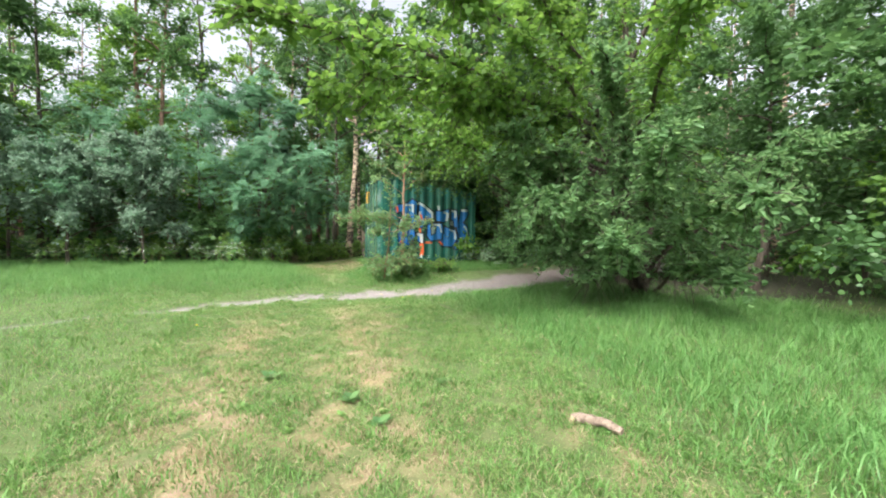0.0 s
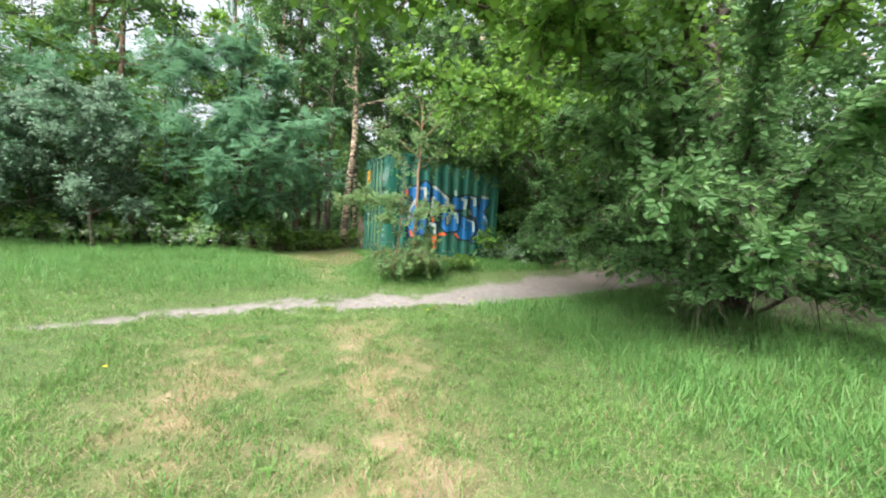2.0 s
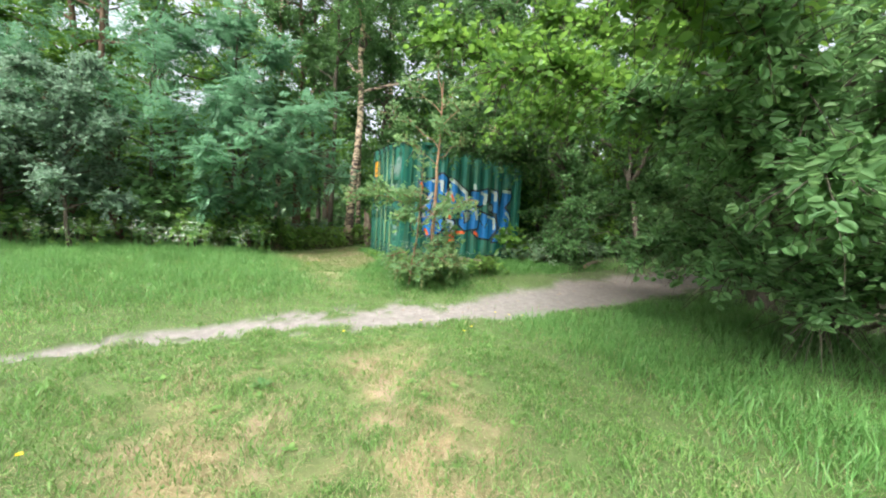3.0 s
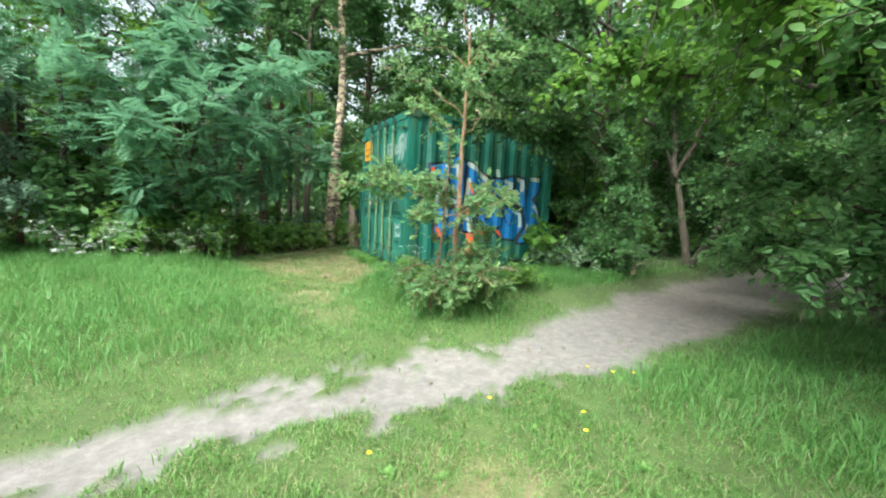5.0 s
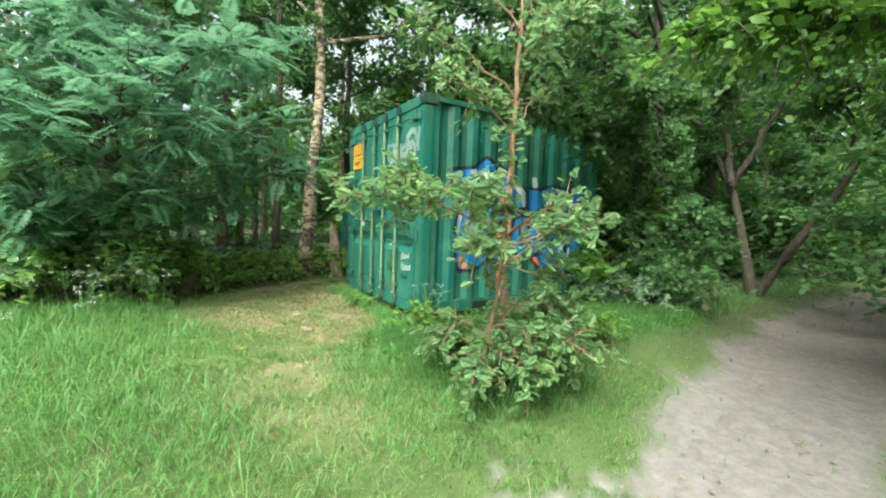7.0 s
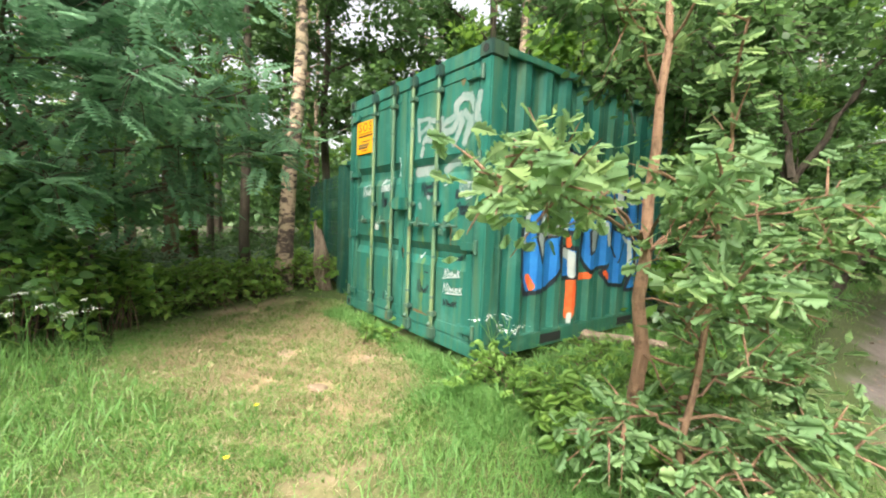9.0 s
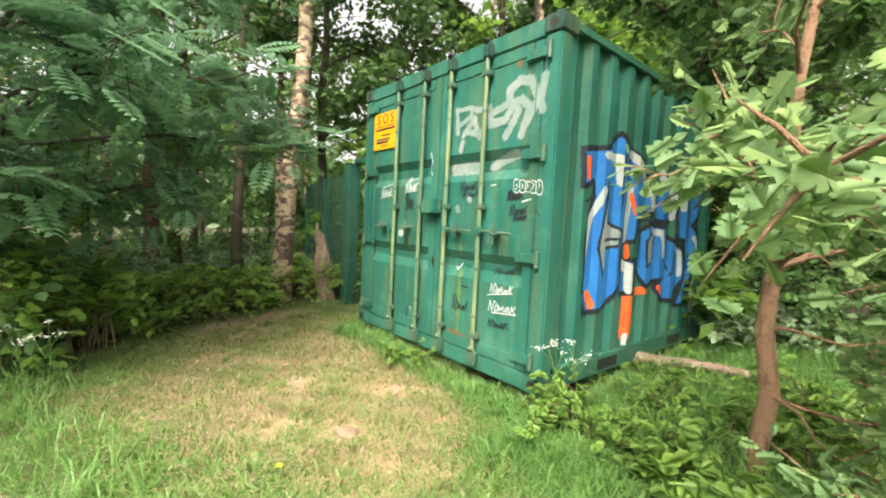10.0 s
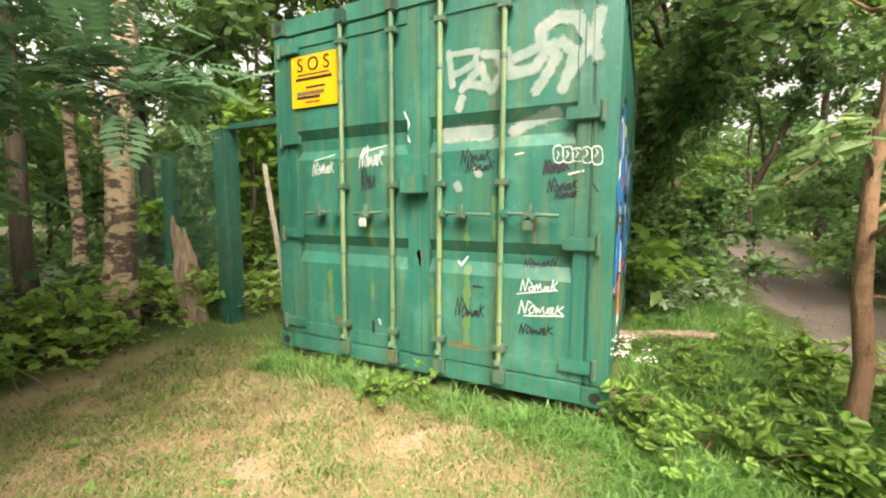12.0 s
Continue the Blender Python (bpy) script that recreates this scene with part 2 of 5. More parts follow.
RHOMB = (np.array([(0, 0, 0), (0.27, 0.42, 0.05), (0, 1, -0.05), (-0.27, 0.42, 0.05)], float), np.array([(0, 1, 2), (0, 2, 3)]))
SLIM = (np.array([(0, 0, 0), (0.15, 0.45, 0.03), (0, 1, -0.08), (-0.15, 0.45, 0.03)], float), np.array([(0, 1, 2), (0, 2, 3)]))
OVAL = (np.array([(0, 0, 0), (0.26, 0.25, 0.03), (0.3, 0.6, 0.04), (0, 1, -0.06), (-0.3, 0.6, 0.04), (-0.26, 0.25, 0.03)], float),
        np.array([(0, 1, 5), (1, 2, 5), (2, 4, 5), (2, 3, 4)]))
ROUND = fan([(0.32, 0.02), (0.46, 0.38), (0.3, 0.8)], 0.02)
OAKLEAF = fan([(0.05, 0.06), (0.13, 0.13), (0.18, 0.22), (0.1, 0.29), (0.22, 0.36), (0.28, 0.46), (0.16, 0.53), (0.3, 0.6), (0.36, 0.7), (0.22, 0.77), (0.27, 0.87), (0.16, 0.97)], 0.035)


def frond_blade(pairs=8):
    """A pinnate leaf: a midrib with pairs of leaflets."""
    V, T = [(-0.008, 0, 0), (0.008, 0, 0), (0, 1, -0.12)], [(0, 1, 2)]
    for i in range(pairs):
        y = 0.16 + 0.8 * i / pairs
        size = 0.27 * math.sin(math.pi * (0.25 + 0.65 * i / pairs))
        for s in (-1, 1):
            n = len(V)
            z = -0.12 * y * y
            V += [(0, y, z), (s * size * 0.55, y + 0.085, z + 0.01), (s * size, y + 0.07, z - 0.03), (s * size * 0.6, y - 0.03, z + 0.005)]
            T += [(n, n + 1, n + 2), (n, n + 2, n + 3)]
    return np.array(V, float), np.array(T)


FROND = frond_blade()
FROND_FAR = frond_blade(5)


def unit(a):
    return a / (np.linalg.norm(a, axis=-1, keepdims=True) + 1e-9)


def scatter_blades(shape, pos, direction, normal, size):
    """Copies of a leaf blade at positions, as one vertex and triangle array."""
    v, t = shape
    y = unit(direction)
    x = unit(np.cross(y, normal))
    z = np.cross(x, y)
    s = np.asarray(size)[:, None, None]
    out = pos[:, None] + s * (v[None, :, 0:1] * x[:, None] + v[None, :, 1:2] * y[:, None] + v[None, :, 2:3] * z[:, None])
    tri = t[None] + (np.arange(len(pos)) * len(v))[:, None, None]
    return out.reshape(-1, 3), tri.reshape(-1, 3)


def clear_of_walk(p):
    """Keeps foliage out of the trodden line through the clearing."""
    walk_x = -0.4
    inside = (p[:, 0] > 1.95) & (p[:, 0] < 5.03) & (p[:, 1] > 10.62) & (p[:, 1] < 13.16) & (p[:, 2] < 3.02)
    return ~inside & ~((np.abs(p[:, 0] - walk_x) < 0.55) & (p[:, 1] < 11.4) & (p[:, 1] > -3) & (p[:, 2] < 2.3))


def leaves_on(rng, starts, dirs, lens, per, shape, size, flat=0.7, droop=0.15, origin=(0, 0, 0), spread=0.9, hem=None):
    """Leaves set alternately along twigs; flat: how level the blades lie."""
    T = len(starts)
    u = (np.arange(per)[None] + rng.random((T, per))) / per
    side = np.where(np.arange(per)[None] % 2 == 0, 1.0, -1.0) * np.ones((T, 1))
    lat = unit(np.cross(dirs, np.array([0, 0, 1.0])) + 1e-3)
    pos = starts[:, None] + dirs[:, None] * (lens[:, None] * u)[:, :, None]
    pos[:, :, 2] -= droop * lens[:, None] * u ** 2
    d = dirs[:, None] * 0.55 + lat[:, None] * (side * spread)[:, :, None] + rng.normal(0, 0.4, (T, per, 3))
    d[:, :, 2] -= 0.2
    n = np.array([0, 0, 1.0]) * flat + rng.normal(0, 0.5, (T, per, 3))
    s = size * rng.uniform(0.6, 1.25, (T, per)) * (1.05 - 0.25 * u)
    pos, d, n, s = pos.reshape(-1, 3), d.reshape(-1, 3), n.reshape(-1, 3), s.ravel()
    pos = pos + rng.normal(0, size * 0.35, pos.shape)
    keep = clear_of_walk(pos + np.asarray(origin))
    if hem is not None:
        keep &= pos[:, 2] > hem + 0.25 * np.clip(ripple(pos[:, 0], pos[:, 1], 1.1), -1, 1)
    return scatter_blades(shape, pos[keep], d[keep], n[keep], s[keep])


def curve(a, b, bend, k=9, wobble=0.0, rng=None):
    a, b, bend = np.asarray(a, float), np.asarray(b, float), np.asarray(bend, float)
    t = np.linspace(0, 1, k)[:, None]
    p = (1 - t) * a + t * b + 4 * t * (1 - t) * bend
    if wobble:
        p[1:-1] += rng.normal(0, wobble, (k - 2, 3))
    return p


def woody(name, loc, label, category, seed, stems, bark, leaf, shape, size, twigs, twig_len, per, start=0.35, flat=0.7, droop=0.15,
          group="", up=0.25, twig_tubes=True, crown_label="", stem_name="limb", hem=None):
    """A tree or shrub: stems [(points, base radius, twig share)], the first one the trunk, and a crown of leaves along twigs."""
    rng = np.random.default_rng(seed)
    ob = empty_thing(name, loc, label, category, group)
    S, D, L, fine = [], [], [], []
    for i, (pts, r, share) in enumerate(stems):
        pts = np.asarray(pts, float)
        k = len(pts)
        rad = r * (1 - 0.82 * np.linspace(0, 1, k))
        if i == 0 and stem_name == "limb":
            rad[0] *= 1.35
        v, f = tubes([(pts, rad)], 8 if r > 0.04 else 5)
        part("trunk" if i == 0 else stem_name, np_mesh("trunk" if i == 0 else stem_name, v, f, True), bark, ob)
        m = int(twigs * share)
        if not m:
            continue
        t = start + (1 - start) * rng.random(m) ** 0.8
        q = t * (k - 1)
        j = np.minimum(q.astype(int), k - 2)
        w = (q - j)[:, None]
        p = pts[j] * (1 - w) + pts[j + 1] * w
        along = unit(pts[j + 1] - pts[j])
        d = unit(along * 0.5 + rng.normal(0, 0.75, (m, 3)) + np.array([0, 0, up]))
        ln = twig_len * rng.uniform(0.45, 1.15, m) * (1.15 - 0.5 * t)
        S.append(p), D.append(d), L.append(ln)
    S, D, L = np.concatenate(S), np.concatenate(D), np.concatenate(L)
    if twig_tubes:
        world_mid = S + D * L[:, None] + np.asarray(loc)
        for p, d, ln, ok in zip(S, D, L, clear_of_walk(world_mid)):
            if ok:
                e = p + d * ln
                e[2] -= droop * ln
                fine.append(([p, (p + e) / 2 + [0, 0, droop * ln * 0.25], e], [0.006 + 0.004 * ln, 0.005, 0.002]))
        v, f = tubes(fine, 4)
        tagged(part("fine_branching", np_mesh("fine_branching", v, f), bark, ob), kind="stuff")
    v, f = leaves_on(rng, S, D, L, per, shape, size, flat, droop, loc, hem=hem)
    tagged(part("crown", np_mesh("crown", v, f), leaf, ob, crown_label), kind="stuff")
    return ob


def tree_stems(seed, height, r, limbs, reach, first=0.3, rise=0.5, lean=(0, 0), fork=False):
    """A trunk with limbs that leave it all round."""
    rng = np.random.default_rng(seed)
    top = np.array([lean[0], lean[1], height])
    trunk = curve((0, 0, -0.15), top, (rng.normal(0, 0.12), rng.normal(0, 0.12), 0), 12, 0.03 * r / 0.1, rng)
    out = [(trunk, r, 0.25)]
    for i in range(limbs):
        t = first + (0.97 - first) * (i + rng.random() * 0.6) / limbs
        q = t * 11
        j = min(int(q), 10)
        p = trunk[j] + (trunk[j + 1] - trunk[j]) * (q - j)
        a = i * 2.4 + rng.normal(0, 0.4)
        ln = reach * rng.uniform(0.65, 1.1) * (1.25 - 0.75 * (t - first) / (1 - first))
        tip = p + ln * np.array([math.cos(a), math.sin(a), rise * rng.uniform(0.3, 1.2)])
        out.append((curve(p, tip, (0, 0, 0.08 * ln), 7, 0.03 * ln, rng), r * 0.42 * (1.15 - 0.6 * t), 1.0 / limbs))
    return out


# ---- the lie of the land ----
def smooth(a, b, v):
    t = np.clip((v - a) / (b - a), 0, 1)
    return t * t * (3 - 2 * t)


def gz(x, y):
    x, y = np.asarray(x, float), np.asarray(y, float)
    z = 0.08 - 0.05 * smooth(5.6, 7.0, y) + 0.14 * smooth(7.8, 10.2, y) + 0.05 * np.clip(x - 3, 0, 7) * smooth(-1, 5, y)
    z = z + 0.1 * smooth(0.9, 1.9, x) * smooth(8.4, 9.6, y) * (1 - smooth(3.5, 7, x))
    z = z + 0.018 * np.sin(1.3 * x + 0.4 * y) * np.cos(0.9 * y - 0.5 * x) + 0.01 * np.sin(3.1 * x + 1.7) * np.sin(2.7 * y)
    return z


def ground_at(x, y, dz=0.0):
    return (x, y, float(gz(x, y)) + dz)


def ripple(x, y, s=1.0):
    """A ragged value about -1 to 1 over the plan."""
    x, y = x * s, y * s
    return (np.sin(2.3 * x + 1.1 * np.sin(1.7 * y)) + np.sin(3.1 * y + 1.3 * np.sin(2.9 * x + 0.6)) + 0.7 * np.sin(7.3 * x + 5.1 * y + np.sin(4 * x)) + 0.5 * np.sin(13.1 * x - 9.7 * y)) / 3.2


def path_mid(x):
    return np.interp(x, (-14, -6, -3.65, -2.6, -1.5, -0.9, 0.3, 1.3, 2.7, 3.5, 5, 7, 9, 13, 22), (4.4, 5.5, 6.3, 6.85, 7.2, 7.36, 7.6, 7.66, 7.72, 7.9, 8.1, 8.32, 8.35, 7.7, 6.4))


def path_half(x):
    return np.interp(x, (-14, -4, -2.5, -1, 0.3, 1.3, 3, 5, 7, 10, 22), (0.12, 0.13, 0.17, 0.36, 0.55, 0.58, 0.62, 0.78, 0.78, 0.85, 0.9))


def on_path(x, y):
    """1 on the trodden sand, 0 on grass, with a ragged edge."""
    d = np.abs(y - path_mid(x)) / path_half(x)
    broken = smooth(-0.1, 0.4, 0.55 * ripple(x + 3, y, 1.3) + 0.8 * ripple(x, y + 2, 3.4)) * (1 - smooth(1.4, 2.6, x))
    return 1 - smooth(0.72, 1.12, d + 0.75 * broken + (0.36 - 0.12 * smooth(1, 4, x)) * ripple(x, y, 1.6) + (0.34 - 0.2 * smooth(1, 3, x)) * ripple(x, y, 4.3))


def on_straw(x, y):
    """Dry worn grass in front of the container doors and on the walked strip."""
    d = np.hypot((x - 1.02) / 1.25, (y - 12.5) / 1.9)
    a = 1 - smooth(0.6, 1.15, d + 0.22 * ripple(x, y, 1.1))
    strip = np.exp(-((x + 0.45 - 0.15 * y) / 0.5) ** 2) * (1 - smooth(5.6, 7.0, y)) * 1.05
    strip2 = np.exp(-((x + 1.3 - 0.08 * y) / 0.5) ** 2) * (1 - smooth(5.0, 6.8, y)) * 0.9
    strip3 = np.exp(-((x - 1.12) / 0.2) ** 2) * np.exp(-((y - 1.1) / 0.8) ** 2)
    late = np.exp(-((x - 0.6) / 0.5) ** 2) * smooth(8.6, 10, y) * (1 - smooth(12, 13, y)) * 0.6
    early = np.maximum(np.maximum(strip, strip2), np.maximum(strip3, late)) * np.clip(0.48 + 0.5 * ripple(x, y, 1.4) + 0.7 * ripple(x, y, 4.6), 0, 1.1)
    return np.clip(np.maximum(a, early), 0, 1)


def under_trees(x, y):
    """Litter with its shade painted in: the wood's floor and the soil below the large bush."""
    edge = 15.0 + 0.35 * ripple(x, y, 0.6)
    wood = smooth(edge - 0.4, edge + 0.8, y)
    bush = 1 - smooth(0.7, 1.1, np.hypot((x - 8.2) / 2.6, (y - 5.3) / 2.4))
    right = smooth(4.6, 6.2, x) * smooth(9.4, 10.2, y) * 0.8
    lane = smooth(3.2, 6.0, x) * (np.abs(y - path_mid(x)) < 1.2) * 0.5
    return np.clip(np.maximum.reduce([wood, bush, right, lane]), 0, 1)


def build_ground():
    far = [14, 18, 24, 34, 50, 90, 200, 600, 2500]
    xs = np.concatenate([-np.array(far[::-1]) + 0.0, np.arange(-12, 12.01, 0.1), np.array(far) + 0.0])
    ys = np.concatenate([-np.array(far[::-1]) + 8.0, np.arange(-3, 19.01, 0.1), np.array(far) + 10.0])
    X, Y = np.meshgrid(xs, ys, indexing="ij")
    P = on_path(X, Y)
    Z = gz(np.clip(X, -60, 60), np.clip(Y, -60, 60)) - 0.035 * P + 0.008 * ripple(X, Y, 3.1) * (np.abs(X) < 13)
    v = np.stack([X, Y, Z], -1).reshape(-1, 3)
    nx, ny = X.shape
    i = (np.arange(nx - 1)[:, None] * ny + np.arange(ny - 1)[None]).ravel()
    t = np.concatenate([np.stack([i, i + ny, i + ny + 1], 1), np.stack([i, i + ny + 1, i + 1], 1)])
    me = np_mesh("ground", v, t, True)
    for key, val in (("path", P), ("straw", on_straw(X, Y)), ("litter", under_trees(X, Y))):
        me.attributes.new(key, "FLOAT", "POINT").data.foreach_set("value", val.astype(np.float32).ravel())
    n = Nodes("meadow_soil")

    def mask(key):
        a = n.add("ShaderNodeAttribute")
        a.attribute_name = key
        return a.outputs["Fac"]

    # turf and thatch toned down: the shade between grass blades is in their colour
    turf = n.ramp(n.noise(3.0, 6.0, 0.7), (0.25, (0.025, 0.045, 0.01)), (0.5, (0.055, 0.1, 0.02)), (0.75, (0.11, 0.16, 0.045)))
    thatch = n.ramp(n.noise(40.0, 5.0, 0.8), (0.3, (0.035, 0.06, 0.012)), (0.7, (0.15, 0.2, 0.06)))
    col = n.mix(0.5, turf, thatch)
    dry = n.ramp(n.noise(22.0, 6.0, 0.75), (0.25, (0.17, 0.12, 0.06)), (0.75, (0.46, 0.35, 0.2)))
    col = n.mix(mask("straw"), col, dry)
    bare = n.ramp(n.noise(2.6, 4.0, 0.6), (0.53, (0, 0, 0)), (0.62, (0.9, 0.9, 0.9)))
    col = n.mix(n.math("MULTIPLY", bare, mask("straw")), col, (0.36, 0.245, 0.185))
    # soil and litter under trees, their colour darkened for the shade there
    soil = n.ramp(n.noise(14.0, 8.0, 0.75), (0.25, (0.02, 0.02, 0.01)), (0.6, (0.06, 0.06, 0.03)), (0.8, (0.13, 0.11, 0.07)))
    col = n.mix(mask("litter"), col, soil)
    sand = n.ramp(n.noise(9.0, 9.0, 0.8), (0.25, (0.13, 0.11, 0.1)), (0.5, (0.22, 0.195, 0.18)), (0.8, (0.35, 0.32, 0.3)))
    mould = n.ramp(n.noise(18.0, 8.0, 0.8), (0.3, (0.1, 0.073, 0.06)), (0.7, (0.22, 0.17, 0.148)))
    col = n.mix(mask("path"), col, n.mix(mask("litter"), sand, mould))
    n.bump(n.noise(55.0, 8.0, 0.8), 0.6, 0.02)
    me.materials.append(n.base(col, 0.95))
    tagged(new("ground", me), "grassy clearing with a trodden sandy path and bare soil under trees", "ground", kind="structure")


build_ground()


# ---- grass ----
def blades(rng, x, y, h, w, lean):
    n = len(x)
    a, b = rng.random(n) * 2 * np.pi, rng.random(n) * 2 * np.pi
    side = np.stack([np.cos(a), np.sin(a), np.zeros(n)], 1) * (w / 2)[:, None]
    out = np.stack([np.cos(b), np.sin(b), np.zeros(n)], 1) * (h * lean)[:, None]
    p = np.stack([x, y, gz(x, y) - 0.01 - 0.03 * on_path(x, y)], 1)
    up = np.array([0, 0, 1.0])
    mid = p + out * 0.3 + up * (h * 0.6)[:, None]
    tip = p + out + up * (h * (1 - 0.35 * lean))[:, None]
    v = np.stack([p - side, p + side, mid + side * 0.8, mid - side * 0.8, tip], 1).reshape(-1, 3)
    k = (np.arange(n) * 5)[:, None]
    t = np.concatenate([k + [[0, 1, 2]], k + [[0, 2, 3]], k + [[3, 2, 4]]])
    return v, t


def tall_mask(x, y):
    """Where the grass is long: the far meadow, the verge below the bush, and round the oak."""
    meadow = smooth(8.15, 8.9, y + 0.25 * ripple(x, y, 0.8)) * (1 - smooth(-0.5, 0.9, x - 0.35 * ripple(x, y, 0.7) + 0.12 * (y - 9)))
    left = smooth(1.6, 3.2, -x + 0.4 * ripple(x, y, 0.9)) * 0.5
    verge = smooth(1.35, 2.3, x + 0.2 * ripple(x, y, 0.9) - 0.06 * (y - 2)) * (1 - smooth(6.6, 7.4, y))
    oak = np.exp(-(((x - 1.9) / 1.0) ** 2 + ((y - 9.5) / 0.85) ** 2)) * 1.1
    oak = np.maximum(oak, 1.2 * np.exp(-(((x - 1.72) / 0.4) ** 2 + ((y - 10.4) / 0.6) ** 2)))
    side = smooth(1.5, 2.2, x) * smooth(9, 9.6, y) * 0.8 + 0.6 * smooth(4.5, 5.5, x) * smooth(9.2, 9.8, y)
    foot = np.exp(-((x - 1.85) / 0.16) ** 2) * smooth(10.4, 10.7, y) * (1 - smooth(13.0, 13.4, y)) * 0.9
    return np.clip(np.maximum.reduce([meadow, left, verge, oak, side, foot]), 0, 1)


def grass():
    rng = np.random.default_rng(5)

    def area(n, x0, x1, y0, y1):
        return rng.uniform(x0, x1, n), rng.uniform(y0, y1, n)

    xs, ys = zip(area(110000, -3.6, 3.4, -0.1, 13.6), area(60000, -12, 11, -0.5, 16.0), area(75000, -2.0, 1.8, 0.2, 7.2), area(62000, -0.3, 2.1, 10.3, 14))
    x, y = np.concatenate(xs), np.concatenate(ys)
    P, S, T, U = on_path(x, y), on_straw(x, y), tall_mask(x, y), under_trees(x, y)
    inside = (x > 1.95) & (x < 5.05) & (y > 10.6) & (y < 13.2)
    keep = (rng.random(len(x)) > np.clip(P * 1.15 + 0.1 * S + U * 0.6 + 0.15 * T, 0, 0.985)) & ~inside
    x, y, S, T = x[keep], y[keep], S[keep], T[keep]
    dry = rng.random(len(x)) < 0.14 + 0.66 * S * (0.75 + 0.4 * np.clip(ripple(x, y, 2.1), -1, 1))
    clump = 0.8 + 0.55 * np.clip(ripple(x, y, 2.6), -0.8, 1) + 0.4 * np.clip(ripple(x + 5, y - 3, 6.3), -0.7, 1.2)
    h = (0.045 + 0.04 * rng.random(len(x)) + 0.05 * T) * clump
    h[dry] *= 1.05
    lean = rng.uniform(0.3, 1.3, len(x))
    w = rng.uniform(0.0028, 0.006, len(x)) * (1 + 0.12 * np.hypot(x, y - 6))
    v, t = blades(rng, x[~dry], y[~dry], h[~dry], w[~dry], lean[~dry])
    me = np_mesh("short_grass", v, t)
    me.materials.append(GRASS_SHORT)
    tagged(new("short_grass", me), "short trodden light green grass of the clearing", "grass", kind="stuff")
    v, t = blades(rng, x[dry], y[dry], h[dry], w[dry] * 0.62, 0.9 + lean[dry])
    me = np_mesh("dry_grass", v, t)
    me.materials.append(STRAW)
    tagged(new("dry_grass", me), "short straw-coloured dry grass on worn ground", "grass", kind="stuff")
    xs, ys = zip(area(95000, -10, 1.4, 8.0, 15.6), area(56000, 1.0, 7.0, -0.4, 7.6), area(36000, 0.6, 5.5, 8.4, 10.9), area(22000, 1.3, 2.2, 9.9, 13.4), area(45000, -9, 0.3, 0, 8.2), area(9000, 5, 11, 9.3, 12.5))
    x, y = np.concatenate(xs), np.concatenate(ys)
    T = tall_mask(x, y) * (1 - on_path(x, y)) * (1 - 0.8 * on_straw(x, y)) * (1 - 0.7 * under_trees(x, y))
    T = np.maximum(T, 0.75 * (x > 1.72) * (x < 2.0) * (y > 10.5) * (y < 13.2))
    inside = (x > 1.97) & (x < 5.05) & (y > 10.62) & (y < 13.2)
    keep = (rng.random(len(x)) < T * (0.72 + 0.5 * np.clip(ripple(x + 1, y, 3.3), -1, 1))) & ~inside
    x, y, T = x[keep], y[keep], T[keep]
    h = (0.08 + 0.24 * T * rng.random(len(x)) ** 0.7) * (0.85 + 0.4 * np.clip(ripple(x, y, 1.3), -0.9, 1) + 0.3 * np.clip(ripple(x - 2, y + 4, 4.1), -0.9, 1.2))
    h = np.where((x < -1) & (y < 8.2), h * 0.6, h)
    v, t = blades(rng, x, y, h, rng.uniform(0.0035, 0.0075, len(x)) * (1 + 0.05 * np.hypot(x, y - 6)), rng.uniform(0.35, 1.5, len(x)))
    me = np_mesh("long_grass", v, t)
    me.materials.append(GRASS_TALL)
    tagged(new("long_grass", me), "long soft bright green meadow grass leaning over", "grass", kind="stuff")


grass()


# ---- the shipping container: local x goes in from the doors, y along the doors, z up ----
CX, CY, CZ = 2.0, 10.67, 0.38
LONG, WIDE, HIGH = 2.93, 2.44, 2.48


def side_depth(u):
    """How far the corrugated side stands in from its outer plane."""
    p = (u % 0.272) / 0.272
    return 0.036 * float(np.interp(p, (0, 0.27, 0.5, 0.77, 1.0), (0, 0, 1, 1, 0)))


GROOVES = ((1.67, 1.60, 1.52, 1.45), (0.90, 0.83, 0.77, 0.69))


def door_depth(v):
    for a, b, c, d in GROOVES:
        if d < v < a:
            return 0.04 * float(np.interp(v, (d, c, b, a), (0, 1, 1, 0)))
    return 0.0


def sheet(points, along, a, b, thick):
    """A bent sheet: a profile of (offset, coordinate), swept along an axis from a to b, with thickness inwards."""
    bm = bmesh.new()
    rows = []
    for t, shift in ((a, 0), (b, 0), (b, thick), (a, thick)):
        rows.append([bm.verts.new(along(o + shift, c, t)) for o, c in points])
    for r0, r1 in zip(rows, rows[1:] + rows[:1]):
        for i in range(len(points) - 1):
            bm.faces.new((r0[i], r0[i + 1], r1[i + 1], r1[i]))
    for k in (0, -1):
        bm.faces.new([r[k] for r in rows])
    bmesh.ops.recalc_face_normals(bm, faces=bm.faces[:])
    return bm


def inside_poly(poly, u, v):
    res = np.zeros(v.shape, bool)
    for (x1, y1), (x2, y2) in zip(poly, poly[1:] + poly[:1]):
        res ^= ((y1 > v) != (y2 > v)) & (u < (x2 - x1) * (v - y1) / (y2 - y1 + 1e-12) + x1)
    return res


